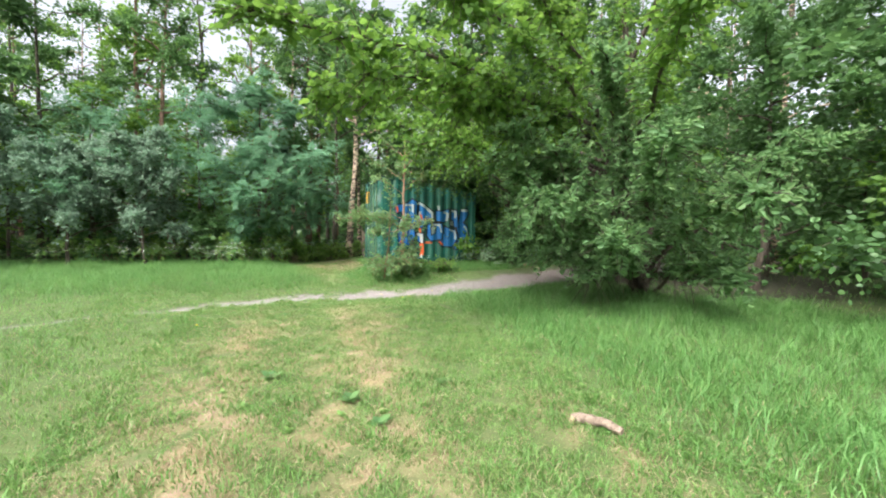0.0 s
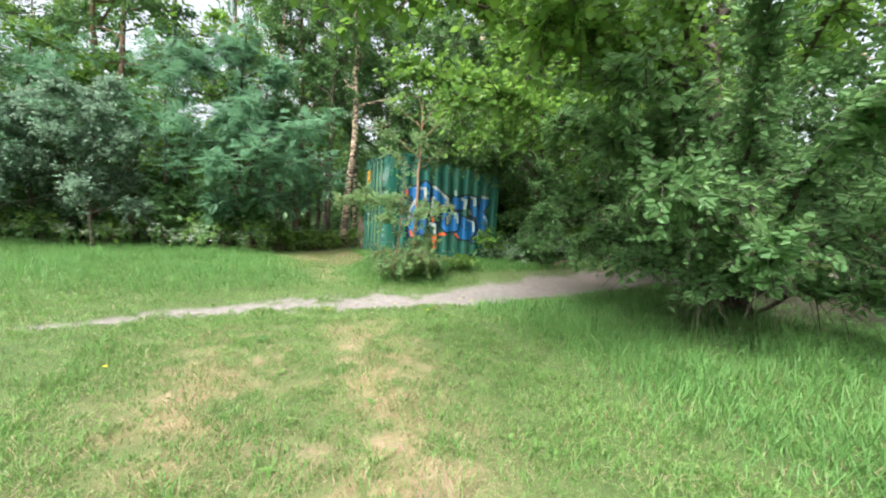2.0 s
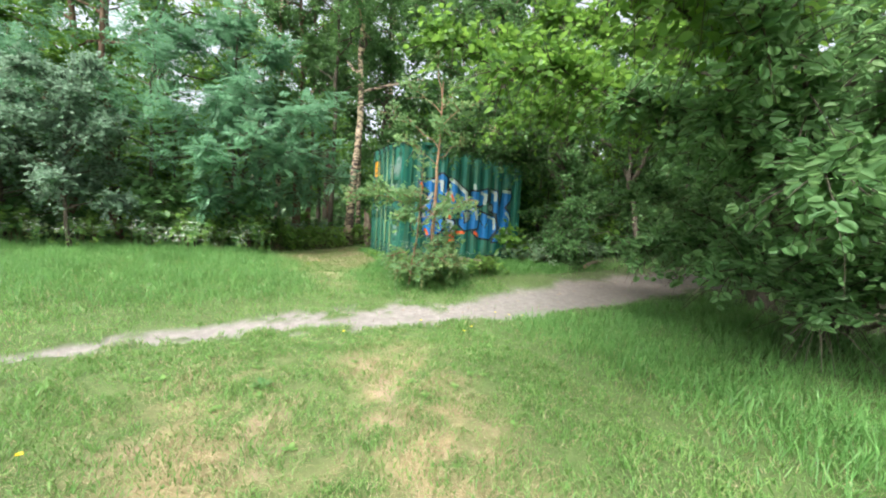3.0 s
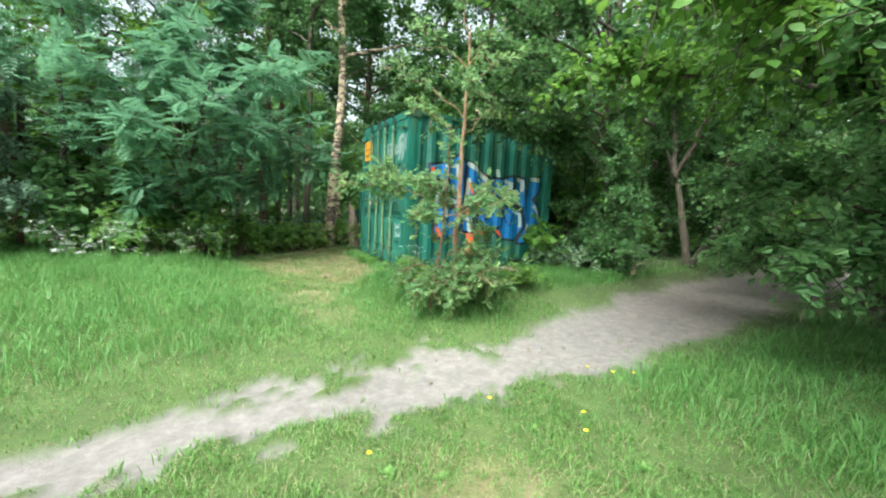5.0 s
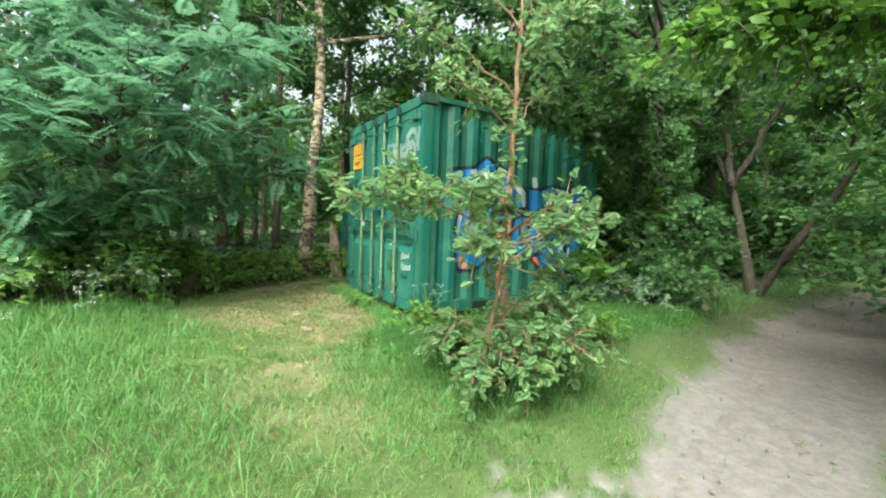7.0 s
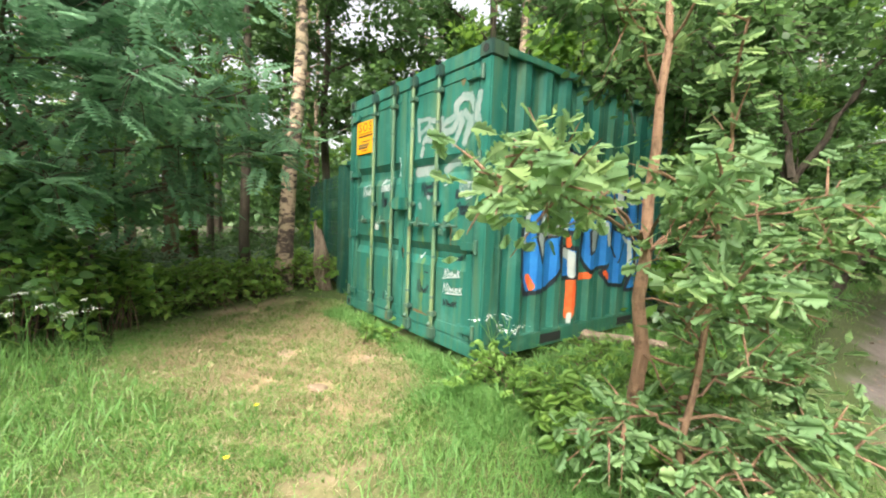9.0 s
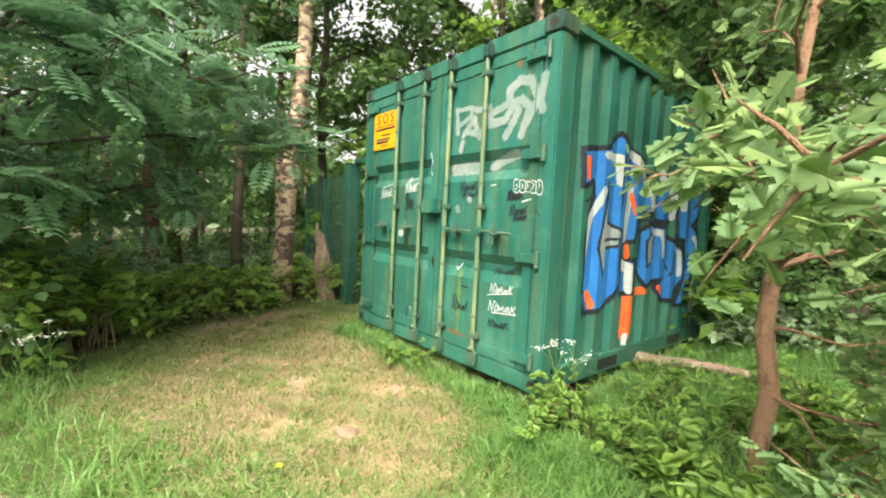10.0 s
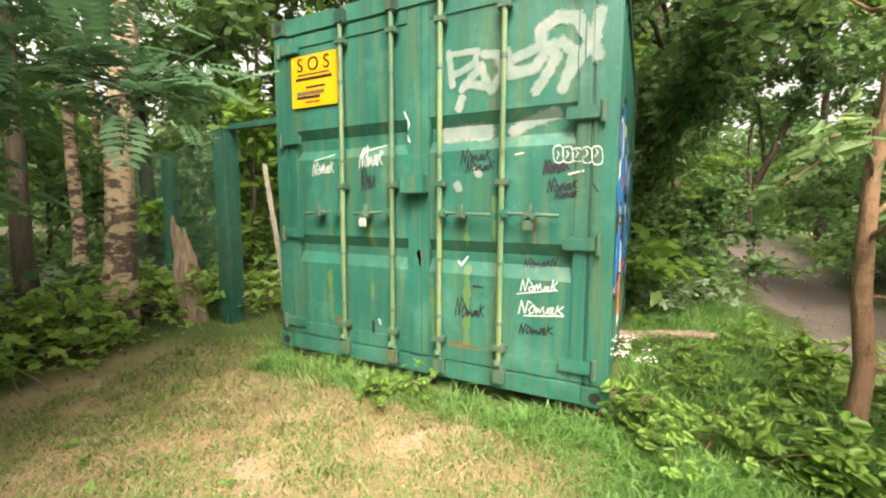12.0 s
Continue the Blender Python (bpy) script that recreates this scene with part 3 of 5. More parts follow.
def edge_dist(line, u, v, closed=True):
    best = np.full(v.shape, 9.0)
    pts = line + line[:1] if closed else line
    for (x1, y1), (x2, y2) in zip(pts, pts[1:]):
        dx, dy = x2 - x1, y2 - y1
        t = np.clip(((u - x1) * dx + (v - y1) * dy) / (dx * dx + dy * dy + 1e-12), 0, 1)
        best = np.minimum(best, np.hypot(u - x1 - t * dx, v - y1 - t * dy))
    return best


def spray(classify, u0, u1, v0, v1, place, colours, parent, du=0.007, dv=0.006, breaks=()):
    """Sprayed paint on a bent sheet: upright runs of one colour, laid on the surface."""
    us = np.arange(u0, u1, du)
    vs = np.arange(v0, v1, dv)
    runs, parent_of, before = [], [], []

    def root(k):
        while parent_of[k] != k:
            k = parent_of[k]
        return k

    for u in us:
        k = classify(float(u + du / 2), vs + dv / 2)
        cut = np.flatnonzero(np.diff(k)) + 1
        ends = np.concatenate([[0], cut, [len(k)]])
        now = []
        for a, b in zip(ends, ends[1:]):
            c = int(k[a])
            if c <= 0:
                continue
            lo, hi = v0 + a * dv, v0 + b * dv
            knots = [lo] + [q for q in sorted(breaks) if lo < q < hi] + [hi]
            me_id = len(runs)
            runs.append((c, [(place(u, p), place(u + du, p), place(u + du, q), place(u, q)) for p, q in zip(knots, knots[1:])]))
            parent_of.append(me_id)
            for c2, a2, b2, other in before:
                if c2 == c and a2 < b and a < b2:
                    parent_of[root(me_id)] = root(other)
            now.append((c, a, b, me_id))
        before = now
    groups = {}
    for k, (c, quads) in enumerate(runs):
        groups.setdefault((c, root(k)), []).extend(quads)
    small = {}
    for (c, r), quads in list(groups.items()):
        if len(quads) < 6:
            small.setdefault((c, -1), []).extend(groups.pop((c, r)))
    for (c, r), quads in {**groups, **small}.items():
        v = np.array(quads, float).reshape(-1, 3)
        i = (np.arange(len(quads)) * 4)[:, None]
        t = np.concatenate([i + [[0, 1, 2]], i + [[0, 2, 3]]])
        label, mat = colours[c]
        ob = part("graffiti" if r >= 0 else "paint_specks", np_mesh("graffiti", v, t), mat, parent, label)
        if r < 0:
            tagged(ob, kind="stuff")


def lettering(text, size, m, material, parent, label):
    cu = bpy.data.curves.new("lettering", "FONT")
    cu.body, cu.size, cu.extrude = text, size, 0.0015
    cu.align_x, cu.align_y = "CENTER", "CENTER"
    tmp = bpy.data.objects.new("tmp", cu)
    scene.collection.objects.link(tmp)
    me = bpy.data.meshes.new_from_object(tmp.evaluated_get(bpy.context.evaluated_depsgraph_get()))
    bpy.data.objects.remove(tmp)
    me.transform(m)
    me.materials.clear()
    return part("lettering", me, material, parent, label)


def build_container():
    c = empty_thing("shipping_container", (CX, CY, CZ), "green ten-foot steel shipping container with closed doors and graffiti", "container")
    # frame
    for x in (0.0, LONG - 0.12):
        for y in (0.0, WIDE - 0.13):
            part("corner_post", box((x, y, 0.118), (x + 0.12, y + 0.13, HIGH - 0.118)), GREEN, c, bevel=0.012)
            for z in (0.0, HIGH - 0.118):
                bm = box((x - 0.008, y - 0.008, z), (x + 0.17, y + 0.138, z + 0.118))
                cast = part("corner_casting", bm, CASTING if z > 1 else GREEN_DARK, c, "dark pierced corner casting", bevel=0.008)
                # a raised black disc paints the dark inside of the hole
                hole = rod((x - 0.011, y + 0.065, z + 0.06), (x - 0.0085, y + 0.065, z + 0.06), 0.032, sides=14)
                part("casting_hole", hole, RUBBER_HOLE_BLACK, cast)
    for y in (0.0, WIDE - 0.09):
        part("bottom_rail", box((0.17, y + 0.012, 0.0), (LONG - 0.13, y + 0.07, 0.15)), GREEN_DARK, c, bevel=0.008)
        part("top_rail", box((0.17, y + 0.008, HIGH - 0.075), (LONG - 0.13, y + 0.07, HIGH - 0.01)), GREEN_DARK, c, bevel=0.008)
    # thin black plates on the rail paint the shade inside the pockets
    for u in (0.75, 2.05):
        part("fork_pocket", box((u, 0.008, 0.03), (u + 0.3, 0.0105, 0.115)), RUBBER_HOLE_BLACK, c, "dark plate painting the shade in a fork-lift pocket")
    part("door_sill", box((0.0, 0.131, 0.0), (0.14, WIDE - 0.131, 0.12)), GREEN, c, bevel=0.01)
    part("door_header", box((0.0, 0.131, HIGH - 0.13), (0.14, WIDE - 0.131, HIGH - 0.004)), GREEN, c, bevel=0.01)
    part("rear_sill", box((LONG - 0.12, 0.131, 0.0), (LONG, WIDE - 0.131, 0.14)), GREEN_DARK, c, bevel=0.01)
    part("rear_header", box((LONG - 0.12, 0.131, HIGH - 0.12), (LONG, WIDE - 0.131, HIGH - 0.004)), GREEN_DARK, c, bevel=0.01)
    # corrugated walls and roof
    us = sorted({round(0.125 + 0.272 * k + o, 4) for k in range(-1, 11) for o in (0, 0.0734, 0.136, 0.2094)})
    us = [0.121] + [u for u in us if 0.125 < u < LONG - 0.125] + [LONG - 0.121]
    prof = [(side_depth(u - 0.125), u) for u in us]
    part("side_panel", sheet(prof, lambda o, u, t: (u, 0.02 + o, t), 0.15, HIGH - 0.075, 0.004), GREEN, c, "corrugated green side panel")
    part("side_panel", sheet(prof, lambda o, u, t: (u, WIDE - 0.02 - o, t), 0.15, HIGH - 0.075, -0.004), GREEN, c)
    ys = [0.131] + [0.131 + 0.068 * k for k in range(1, 32)] + [WIDE - 0.131]
    part("end_panel", sheet([(side_depth(q), q) for q in ys], lambda o, q, t: (LONG - 0.02 - o, q, t), 0.14, HIGH - 0.12, -0.004), GREEN, c)
    part("roof", sheet([(side_depth(u) * 0.6, u) for u in us], lambda o, u, t: (u, t, HIGH - 0.012 - o), 0.07, WIDE - 0.09, -0.004), GREEN_DARK, c)
    part("floor", box((0.14, 0.07, 0.1), (LONG - 0.12, WIDE - 0.09, 0.148)), WOOD_DEAD, c)

    # doors: the first leaf carries the lock box edge
    leaves = {}
    for lo, hi, hinge in ((0.135, 1.178, 0.135), (1.186, WIDE - 0.135, WIDE - 0.135)):
        z0, z1 = 0.125, HIGH - 0.135
        knots = sorted({z0 + 0.1, z1 - 0.09} | {q for g in GROOVES for q in g}, reverse=True)
        a, b = lo + 0.075, hi - 0.075
        bm = sheet([(door_depth(q), q) for q in knots], lambda o, q, t: (0.012 + o, t, q), a, b, 0.004)
        door = part("door", bm, GREEN, c, "green grooved steel container door, closed")
        leaves[lo] = door
        for p, q in (((lo, z0), (a, z1)), ((b, z0), (hi, z1)), ((a, z0), (b, z0 + 0.1)), ((a, z1 - 0.09), (b, z1))):
            part("door_stile", box((0.004, p[0], p[1]), (0.05, q[0], q[1])), GREEN, door, bevel=0.006)
        for y in (lo - 0.004, hi - 0.003):
            part("door_seal", box((0.012, y, z0), (0.04, y + 0.008, z1)), RUBBER_HOLE_BLACK, door, "black rubber door seal")
        for z in (0.22, 0.905, 1.6, 2.25):
            s = 1 if hinge < 1 else -1
            bm = box((-0.022, min(hinge - s * 0.075, hinge + s * 0.13), z - 0.038), (0.003, max(hinge - s * 0.075, hinge + s * 0.13), z + 0.038))
            hg = part("hinge", bm, GREEN, door, bevel=0.009)
            part("hinge_pin", rod((-0.02, hinge - s * 0.06, z - 0.055), (-0.02, hinge - s * 0.06, z + 0.055), 0.016), STEEL, hg)
    # locking bars, 0.61, 1.01 on one leaf and 1.36, 1.77 on the other
    for y, leaf, tone in ((0.61, 0.135, BAR_PAINT), (1.01, 0.135, BAR_PAINT), (1.36, 1.186, BAR_PAINT), (1.77, 1.186, BAR_PAINT)):
        door = leaves[leaf]
        part("locking_bar", rod((-0.035, y, 0.05), (-0.035, y, HIGH - 0.05), 0.017, sides=12), tone, door, "upright locking bar with worn yellow paint")
        for z in (0.1, HIGH - 0.1):
            bm = box((-0.06, y - 0.042, z - 0.055), (-0.002, y + 0.042, z + 0.055))
            part("cam_keeper", bm, CASTING if z > 1 else STEEL, door, "worn scraped cam keeper", bevel=0.014)
            part("cam", rod((-0.066, y, z + 0.06), (-0.035, y + 0.01, z + 0.085), 0.02), RUBBER_HOLE_BLACK if z > 1 else STEEL, door)
        for z in (0.27, 1.25, 2.22):
            part("bar_guide", box((-0.056, y - 0.04, z - 0.022), (0.003, y + 0.04, z + 0.022)), STEEL, door, bevel=0.008)
        for dz in (0.42, 0.78, 1.42, 1.95):
            part("bar_collar", rod((-0.035, y, dz - 0.012), (-0.035, y, dz + 0.012), 0.022), STEEL, door)
    for y0, y1, leaf, lock in ((0.61, 0.28, 0.135, 0.44), (1.0, 0.67, 0.135, 0.86), (1.37, 1.66, 1.186, 1.56), (1.8, 2.1, 1.186, 1.98)):
        door = leaves[leaf]
        h = part("handle", rod((-0.055, y0, 1.072), (-0.05, y1, 1.06), 0.011), STEEL, door, "horizontal steel door handle")
        part("handle_hub", box((-0.07, min(y0, y0 - 0.05 * (1 if y1 < y0 else -1)), 1.04), (-0.02, max(y0, y0 - 0.05 * (1 if y1 < y0 else -1)), 1.095)), GREEN, h, bevel=0.01)
        part("handle_catch", box((-0.075, lock - 0.035, 1.035), (0.0, lock + 0.035, 1.09)), STEEL, h, bevel=0.012)
        part("catch_lug", rod((-0.05, lock, 1.09), (-0.05, lock, 1.125), 0.014), STEEL, h)
    # padlocks hang in the catches
    for y, leaf, mat, lab in ((1.56, 1.186, PADLOCK_WHITE, "pale closed padlock"), (0.44, 0.135, STEEL, "grey closed padlock")):
        lock = part("padlock", box((-0.1, y - 0.027, 0.975), (-0.076, y + 0.027, 1.035)), mat, leaves[leaf], lab, bevel=0.006)
        bm = bmesh.new()
        for k in range(8):
            a0, a1 = math.pi * k / 8, math.pi * (k + 1) / 8
            rod((-0.088, y + 0.018 * math.cos(a0), 1.042 + 0.022 * math.sin(a0)), (-0.088, y + 0.018 * math.cos(a1), 1.042 + 0.022 * math.sin(a1)), 0.005, bm, 6)
        part("shackle", bm, STEEL, lock)
    # lock box over the seam
    lb = part("lock_box", box((-0.09, 1.1, 1.19), (0.003, 1.27, 1.31)), GREEN, c, "green steel lock box over the door seam", bevel=0.008)
    # black plate on the box's side, painting the shade of its slot
    part("lock_box_slot", box((-0.082, 1.272, 1.2), (-0.012, 1.2735, 1.302)), RUBBER_HOLE_BLACK, lb)
    part("seam_cover", box((-0.006, 1.155, 0.13), (0.0035, 1.215, HIGH - 0.14)), GREEN, c, bevel=0.003)
    # yellow plate with its lettering and print bars
    plate = part("sign_plate", box((-0.004, 1.83, 1.83), (0.0105, 2.255, 2.195)), SIGN_YELLOW, leaves[1.186], "yellow notice plate lettered SOS", bevel=0.002)
    facing = Matrix(((0, 0, -1, -0.0065), (-1, 0, 0, 2.043), (0, 1, 0, 2.125), (0, 0, 0, 1)))
    lettering("S O S", 0.135, facing, SPRAY_BLACK, plate, "black letters SOS")
    for z, half, th, sh in ((2.06, 0.15, 0.01, 0.0), (2.03, 0.17, 0.02, 0.0), (1.97, 0.09, 0.014, -0.02), (1.93, 0.13, 0.026, 0.03), (1.9, 0.11, 0.02, 0.05), (1.865, 0.07, 0.01, 0.01)):
        part("print_line", box((-0.0062, 2.043 + sh - half, z - th / 2), (-0.0045, 2.043 + sh + half, z + th / 2)), RUN_RUST if th > 0.02 else SPRAY_BLACK, plate)

    # the sprayed piece on the corrugated side, in world x and height
    letters = [
        [(2.38, 2.06), (2.72, 2.12), (2.9, 2.26), (3.08, 2.14), (3.06, 1.7), (3.0, 1.3), (3.02, 1.08), (2.84, 0.9), (2.56, 0.87), (2.46, 1.05), (2.47, 1.45), (2.58, 1.74), (2.57, 1.86), (2.38, 1.8)],
        [(3.1, 2.18), (3.26, 2.1), (3.56, 1.9), (3.58, 1.68), (3.36, 1.6), (3.3, 1.74), (3.22, 1.42), (3.06, 1.4), (3.1, 1.8)],
        [(3.05, 1.28), (3.27, 1.26), (3.27, 0.98), (3.06, 0.98)],
        [(3.62, 1.94), (3.8, 1.93), (4.04, 2.0), (4.08, 1.72), (3.92, 1.58), (3.64, 1.62)],
        [(3.36, 1.5), (3.5, 1.58), (3.84, 1.56), (3.92, 1.3), (3.86, 1.08), (3.5, 1.02), (3.36, 1.18)],
        [(3.88, 1.5), (4.04, 1.43), (4.28, 1.38), (4.34, 1.1), (4.2, 0.84), (3.84, 0.87), (3.72, 1.0), (3.86, 1.1)],
        [(4.1, 2.0), (4.3, 1.97), (4.37, 1.62), (4.42, 1.96), (4.66, 2.03), (4.71, 1.86), (4.54, 1.6), (4.7, 1.46), (4.73, 1.14), (4.57, 1.1), (4.48, 0.8), (4.24, 0.78), (4.35, 1.1), (4.31, 1.42), (4.14, 1.48)],
    ]
    holes = [[(2.73, 1.86), (2.82, 1.56), (2.99, 1.5), (2.96, 1.38), (2.8, 1.36), (2.74, 1.14), (2.67, 1.36)], [(3.46, 1.42), (3.53, 1.5), (3.64, 1.44), (3.62, 1.26), (3.5, 1.2)], [(4.08, 1.62), (4.2, 1.66), (4.24, 1.5), (4.1, 1.46)]]
    shine = [([(2.68, 1.8), (2.57, 1.6), (2.52, 1.32)], 0.03), ([(2.7, 2.06), (2.92, 2.07), (2.93, 1.88)], 0.03), ([(3.12, 2.13), (3.3, 2.03), (3.52, 1.86), (3.53, 1.72)], 0.034), ([(3.15, 1.86), (3.1, 1.56), (3.09, 1.44)], 0.036), ([(3.09, 1.23), (3.2, 1.19), (3.2, 1.02)], 0.045),
             ([(3.7, 2.06), (3.72, 1.98)], 0.03), ([(3.9, 1.89), (4.01, 1.85), (4.0, 1.66)], 0.034), ([(3.56, 1.52), (3.76, 1.5), (3.8, 1.3)], 0.03), ([(4.08, 1.37), (4.25, 1.32), (4.26, 1.1)], 0.024), ([(4.14, 1.95), (4.25, 1.91), (4.26, 1.76)], 0.034), ([(4.48, 1.97), (4.64, 1.96)], 0.036), ([(4.58, 1.47), (4.67, 1.36), (4.68, 1.24)], 0.028), ([(4.44, 1.12), (4.4, 0.86)], 0.03)]
    drips = [([(3.19, 0.96), (3.2, 0.64)], 0.06, 3), ([(4.6, 1.05), (4.63, 0.5)], 0.042, 4), ([(3.2, 0.62), (3.2, 0.5)], 0.022, 4), ([(3.3, 0.98), (3.5, 0.99)], 0.035, 3), ([(4.32, 1.76), (4.34, 1.45)], 0.07, 5), ([(3.6, 1.78), (3.62, 1.6)], 0.04, 5)]
    accents = [([(2.44, 1.99), (2.45, 1.88)], 0.034), ([(2.57, 1.02), (2.62, 0.93)], 0.03), ([(3.78, 1.0), (3.88, 0.92)], 0.03), ([(3.14, 1.37), (3.16, 1.3)], 0.03), ([(3.17, 1.8), (3.2, 1.66)], 0.022)]
    ink = [[(2.58, 1.74), (2.42, 1.7)], [(2.74, 1.42), (2.98, 1.44)], [(2.98, 2.1), (2.95, 1.7)], [(3.6, 1.66), (3.36, 1.68), (3.3, 1.58)], [(3.36, 1.62), (3.6, 1.58), (3.8, 1.62)], [(3.92, 1.5), (3.88, 1.3), (3.98, 1.16)], [(4.08, 1.3), (4.02, 1.1)], [(4.1, 1.5), (4.34, 1.44)], [(4.37, 1.62), (4.4, 1.3), (4.38, 1.1)]]

    def side_paint(u, v):
        w = u + 0.012 * np.sin(9 * v + 3 * u)
        k = np.zeros(v.shape, int)
        for line, r, col in drips:
            k[edge_dist(line, w, v, False) < r] = col
        for poly in letters:
            fill, d = inside_poly(poly, w, v), edge_dist(poly, w, v)
            k[fill] = 1
            k[d < 0.021] = 2
        for poly in holes:
            k[inside_poly(poly, w, v)] = 5
            k[edge_dist(poly, w, v) < 0.013] = 2
        for line, r in shine:
            k[edge_dist(line, w, v, False) < r] = 4
        for line in ink:
            k[edge_dist(line, w, v, False) < 0.011] = 2
        for line, r in accents:
            k[edge_dist(line, w, v, False) < r] = 3
        return k

    side_colours = {1: ("sprayed blue lettering", SPRAY_BLUE), 2: ("black sprayed outline", SPRAY_BLACK), 3: ("orange sprayed drip", SPRAY_ORANGE), 4: ("white sprayed highlights", SPRAY_WHITE), 5: ("grey sprayed fill", SPRAY_SILVER)}
    spray(side_paint, 2.3, 4.8, 0.54, 2.32, lambda u, v: (u - CX, 0.017 + side_depth(u - CX - 0.125), v - CZ), side_colours, c)

    # marks on the doors, in world y and height
    fat = [
        ([(11.64, 2.409), (11.615, 2.218)], 0.022), ([(11.639, 2.399), (11.456, 2.4), (11.474, 2.328), (11.606, 2.28)], 0.02), ([(11.553, 2.191), (11.433, 2.31), (11.389, 2.191), (11.533, 2.223)], 0.026), ([(11.414, 2.373), (11.331, 2.357), (11.297, 2.258), (11.367, 2.161)], 0.026),
        ([(11.279, 2.36), (11.255, 2.239), (11.12, 2.247), (11.04, 2.355), (10.997, 2.296), (11.046, 2.211), (11.106, 2.135)], 0.032), ([(11.226, 2.323), (11.124, 2.35), (10.968, 2.37), (10.902, 2.301), (10.941, 2.196), (10.959, 2.123)], 0.03),
        ([(11.082, 2.363), (11.085, 2.454), (10.993, 2.501), (10.898, 2.476), (10.831, 2.368), (10.785, 2.267)], 0.035), ([(10.782, 2.473), (10.809, 2.348), (10.931, 2.197)], 0.035), ([(11.552, 2.14), (11.571, 2.078)], 0.025),
        ([(11.67, 1.939), (11.402, 1.933)], 0.05), ([(11.236, 1.932), (11.112, 1.98), (10.998, 2.007)], 0.035), ([(11.459, 1.713), (11.437, 1.683)], 0.022), ([(11.58, 1.624), (11.57, 1.604)], 0.024)]

    glyphs = [[(0, 0), (0.12, 1), (0.62, 0.05), (0.78, 1.05)], [(0.7, 0.62), (0.3, 0.7), (0.08, 0.35), (0.3, 0), (0.62, 0.15), (0.66, 0.62), (0.85, 0.5)], [(0, 0), (0.12, 0.7), (0.4, 0.1), (0.55, 0.72), (0.85, 0)],
              [(0.7, 0.65), (0.2, 0.6), (0.1, 0.1), (0.55, 0.1), (0.72, 0.66), (0.78, 0)], [(0.1, 0), (0.2, 1.0), (0.18, 0.45), (0.75, 0.85), (0.3, 0.45), (0.95, 0)]]

    def scribble(y0, y1, z, h, seed, count):
        """An unreadable marker tag: slanting joined strokes of uneven height."""
        rng = np.random.default_rng(seed)
        line = []
        for i in range(count):
            tall = h * rng.uniform(0.8, 1.25) * (1.35 if i == 0 else 1.0)
            for gu, gv in glyphs[i % 5]:
                f = (i + 1.05 * gu + 0.25 * gv + rng.normal(0, 0.03)) / count
                line.append((y0 + (y1 - y0) * f, z - h / 2 + tall * gv + 0.02 * f + rng.normal(0, 0.002)))
        return line

    white = [(scribble(11.168, 10.955, 1.02, 0.05, 1, 5), 0.0036), (scribble(11.174, 10.919, 0.893, 0.06, 2, 5), 0.0036), ([(11.187, 0.979), (10.966, 1.019)], 0.004), ([(11.141, 0.853), (10.918, 0.876)], 0.005),
             (scribble(12.75, 12.553, 1.756, 0.08, 3, 5), 0.0038), (scribble(12.324, 12.134, 1.798, 0.09, 4, 5), 0.0038), ([(12.731, 1.822), (12.554, 1.862)], 0.004), ([(12.316, 1.864), (12.116, 1.905)], 0.004), (scribble(11.936, 11.936, 2.007, 0.02, 5, 3), 0.005), ([(11.958, 2.097), (11.916, 2.018), (11.945, 1.965), (11.914, 1.906)], 0.007),
             ([(11.58, 1.145), (11.559, 1.124), (11.518, 1.178)], 0.006), ([(11.211, 1.788), (11.169, 1.795)], 0.005), ([(12.169, 0.704), (12.159, 0.673)], 0.008), ([(10.913, 1.667), (10.839, 1.681)], 0.006)]
    cells = [(10.972 - 0.05 * k, 1.77) for k in range(5)]
    black = [(scribble(11.161, 10.97, 1.153, 0.04, 11, 6), 0.0035), (scribble(11.171, 10.979, 0.764, 0.045, 12, 5), 0.004), (scribble(11.583, 11.394, 0.831, 0.075, 13, 5), 0.0035), (scribble(11.553, 11.367, 1.776, 0.05, 14, 5), 0.004), (scribble(11.521, 11.345, 1.715, 0.04, 15, 5), 0.004),
             (scribble(11.051, 10.914, 1.695, 0.05, 16, 5), 0.006), (scribble(11.026, 10.868, 1.592, 0.045, 17, 5), 0.004), (scribble(10.983, 10.866, 1.546, 0.03, 18, 5), 0.004), (scribble(12.313, 12.193, 1.654, 0.12, 19, 4), 0.003), ([(11.462, 1.001), (11.399, 0.998)], 0.005), ([(10.783, 1.61), (10.76, 1.569)], 0.004),
             ([(12.22, 0.681), (12.218, 0.555)], 0.012)]
    yellow = [([(12.589, 1.353), (12.588, 1.189)], 0.012), ([(12.606, 1.003), (12.594, 0.671)], 0.02), ([(12.229, 1.368), (12.227, 1.224)], 0.02), ([(12.223, 0.975), (12.222, 0.828)], 0.012), ([(11.514, 1.42), (11.51, 1.252)], 0.011), ([(11.506, 1.105), (11.505, 0.617)], 0.022), ([(11.34, 1.553), (11.304, 0.601)], 0.01), ([(11.753, 1.012), (11.734, 0.589)], 0.01)]
    rust = [([(11.095, 1.417), (11.091, 1.29)], 0.012), ([(11.352, 2.376), (11.344, 2.07)], 0.008), ([(11.011, 2.724), (11.007, 2.602)], 0.02), ([(11.62, 0.614), (11.282, 0.58)], 0.012), ([(12.524, 0.652), (12.483, 0.611)], 0.03), ([(11.839, 1.187), (11.832, 1.114)], 0.014)]

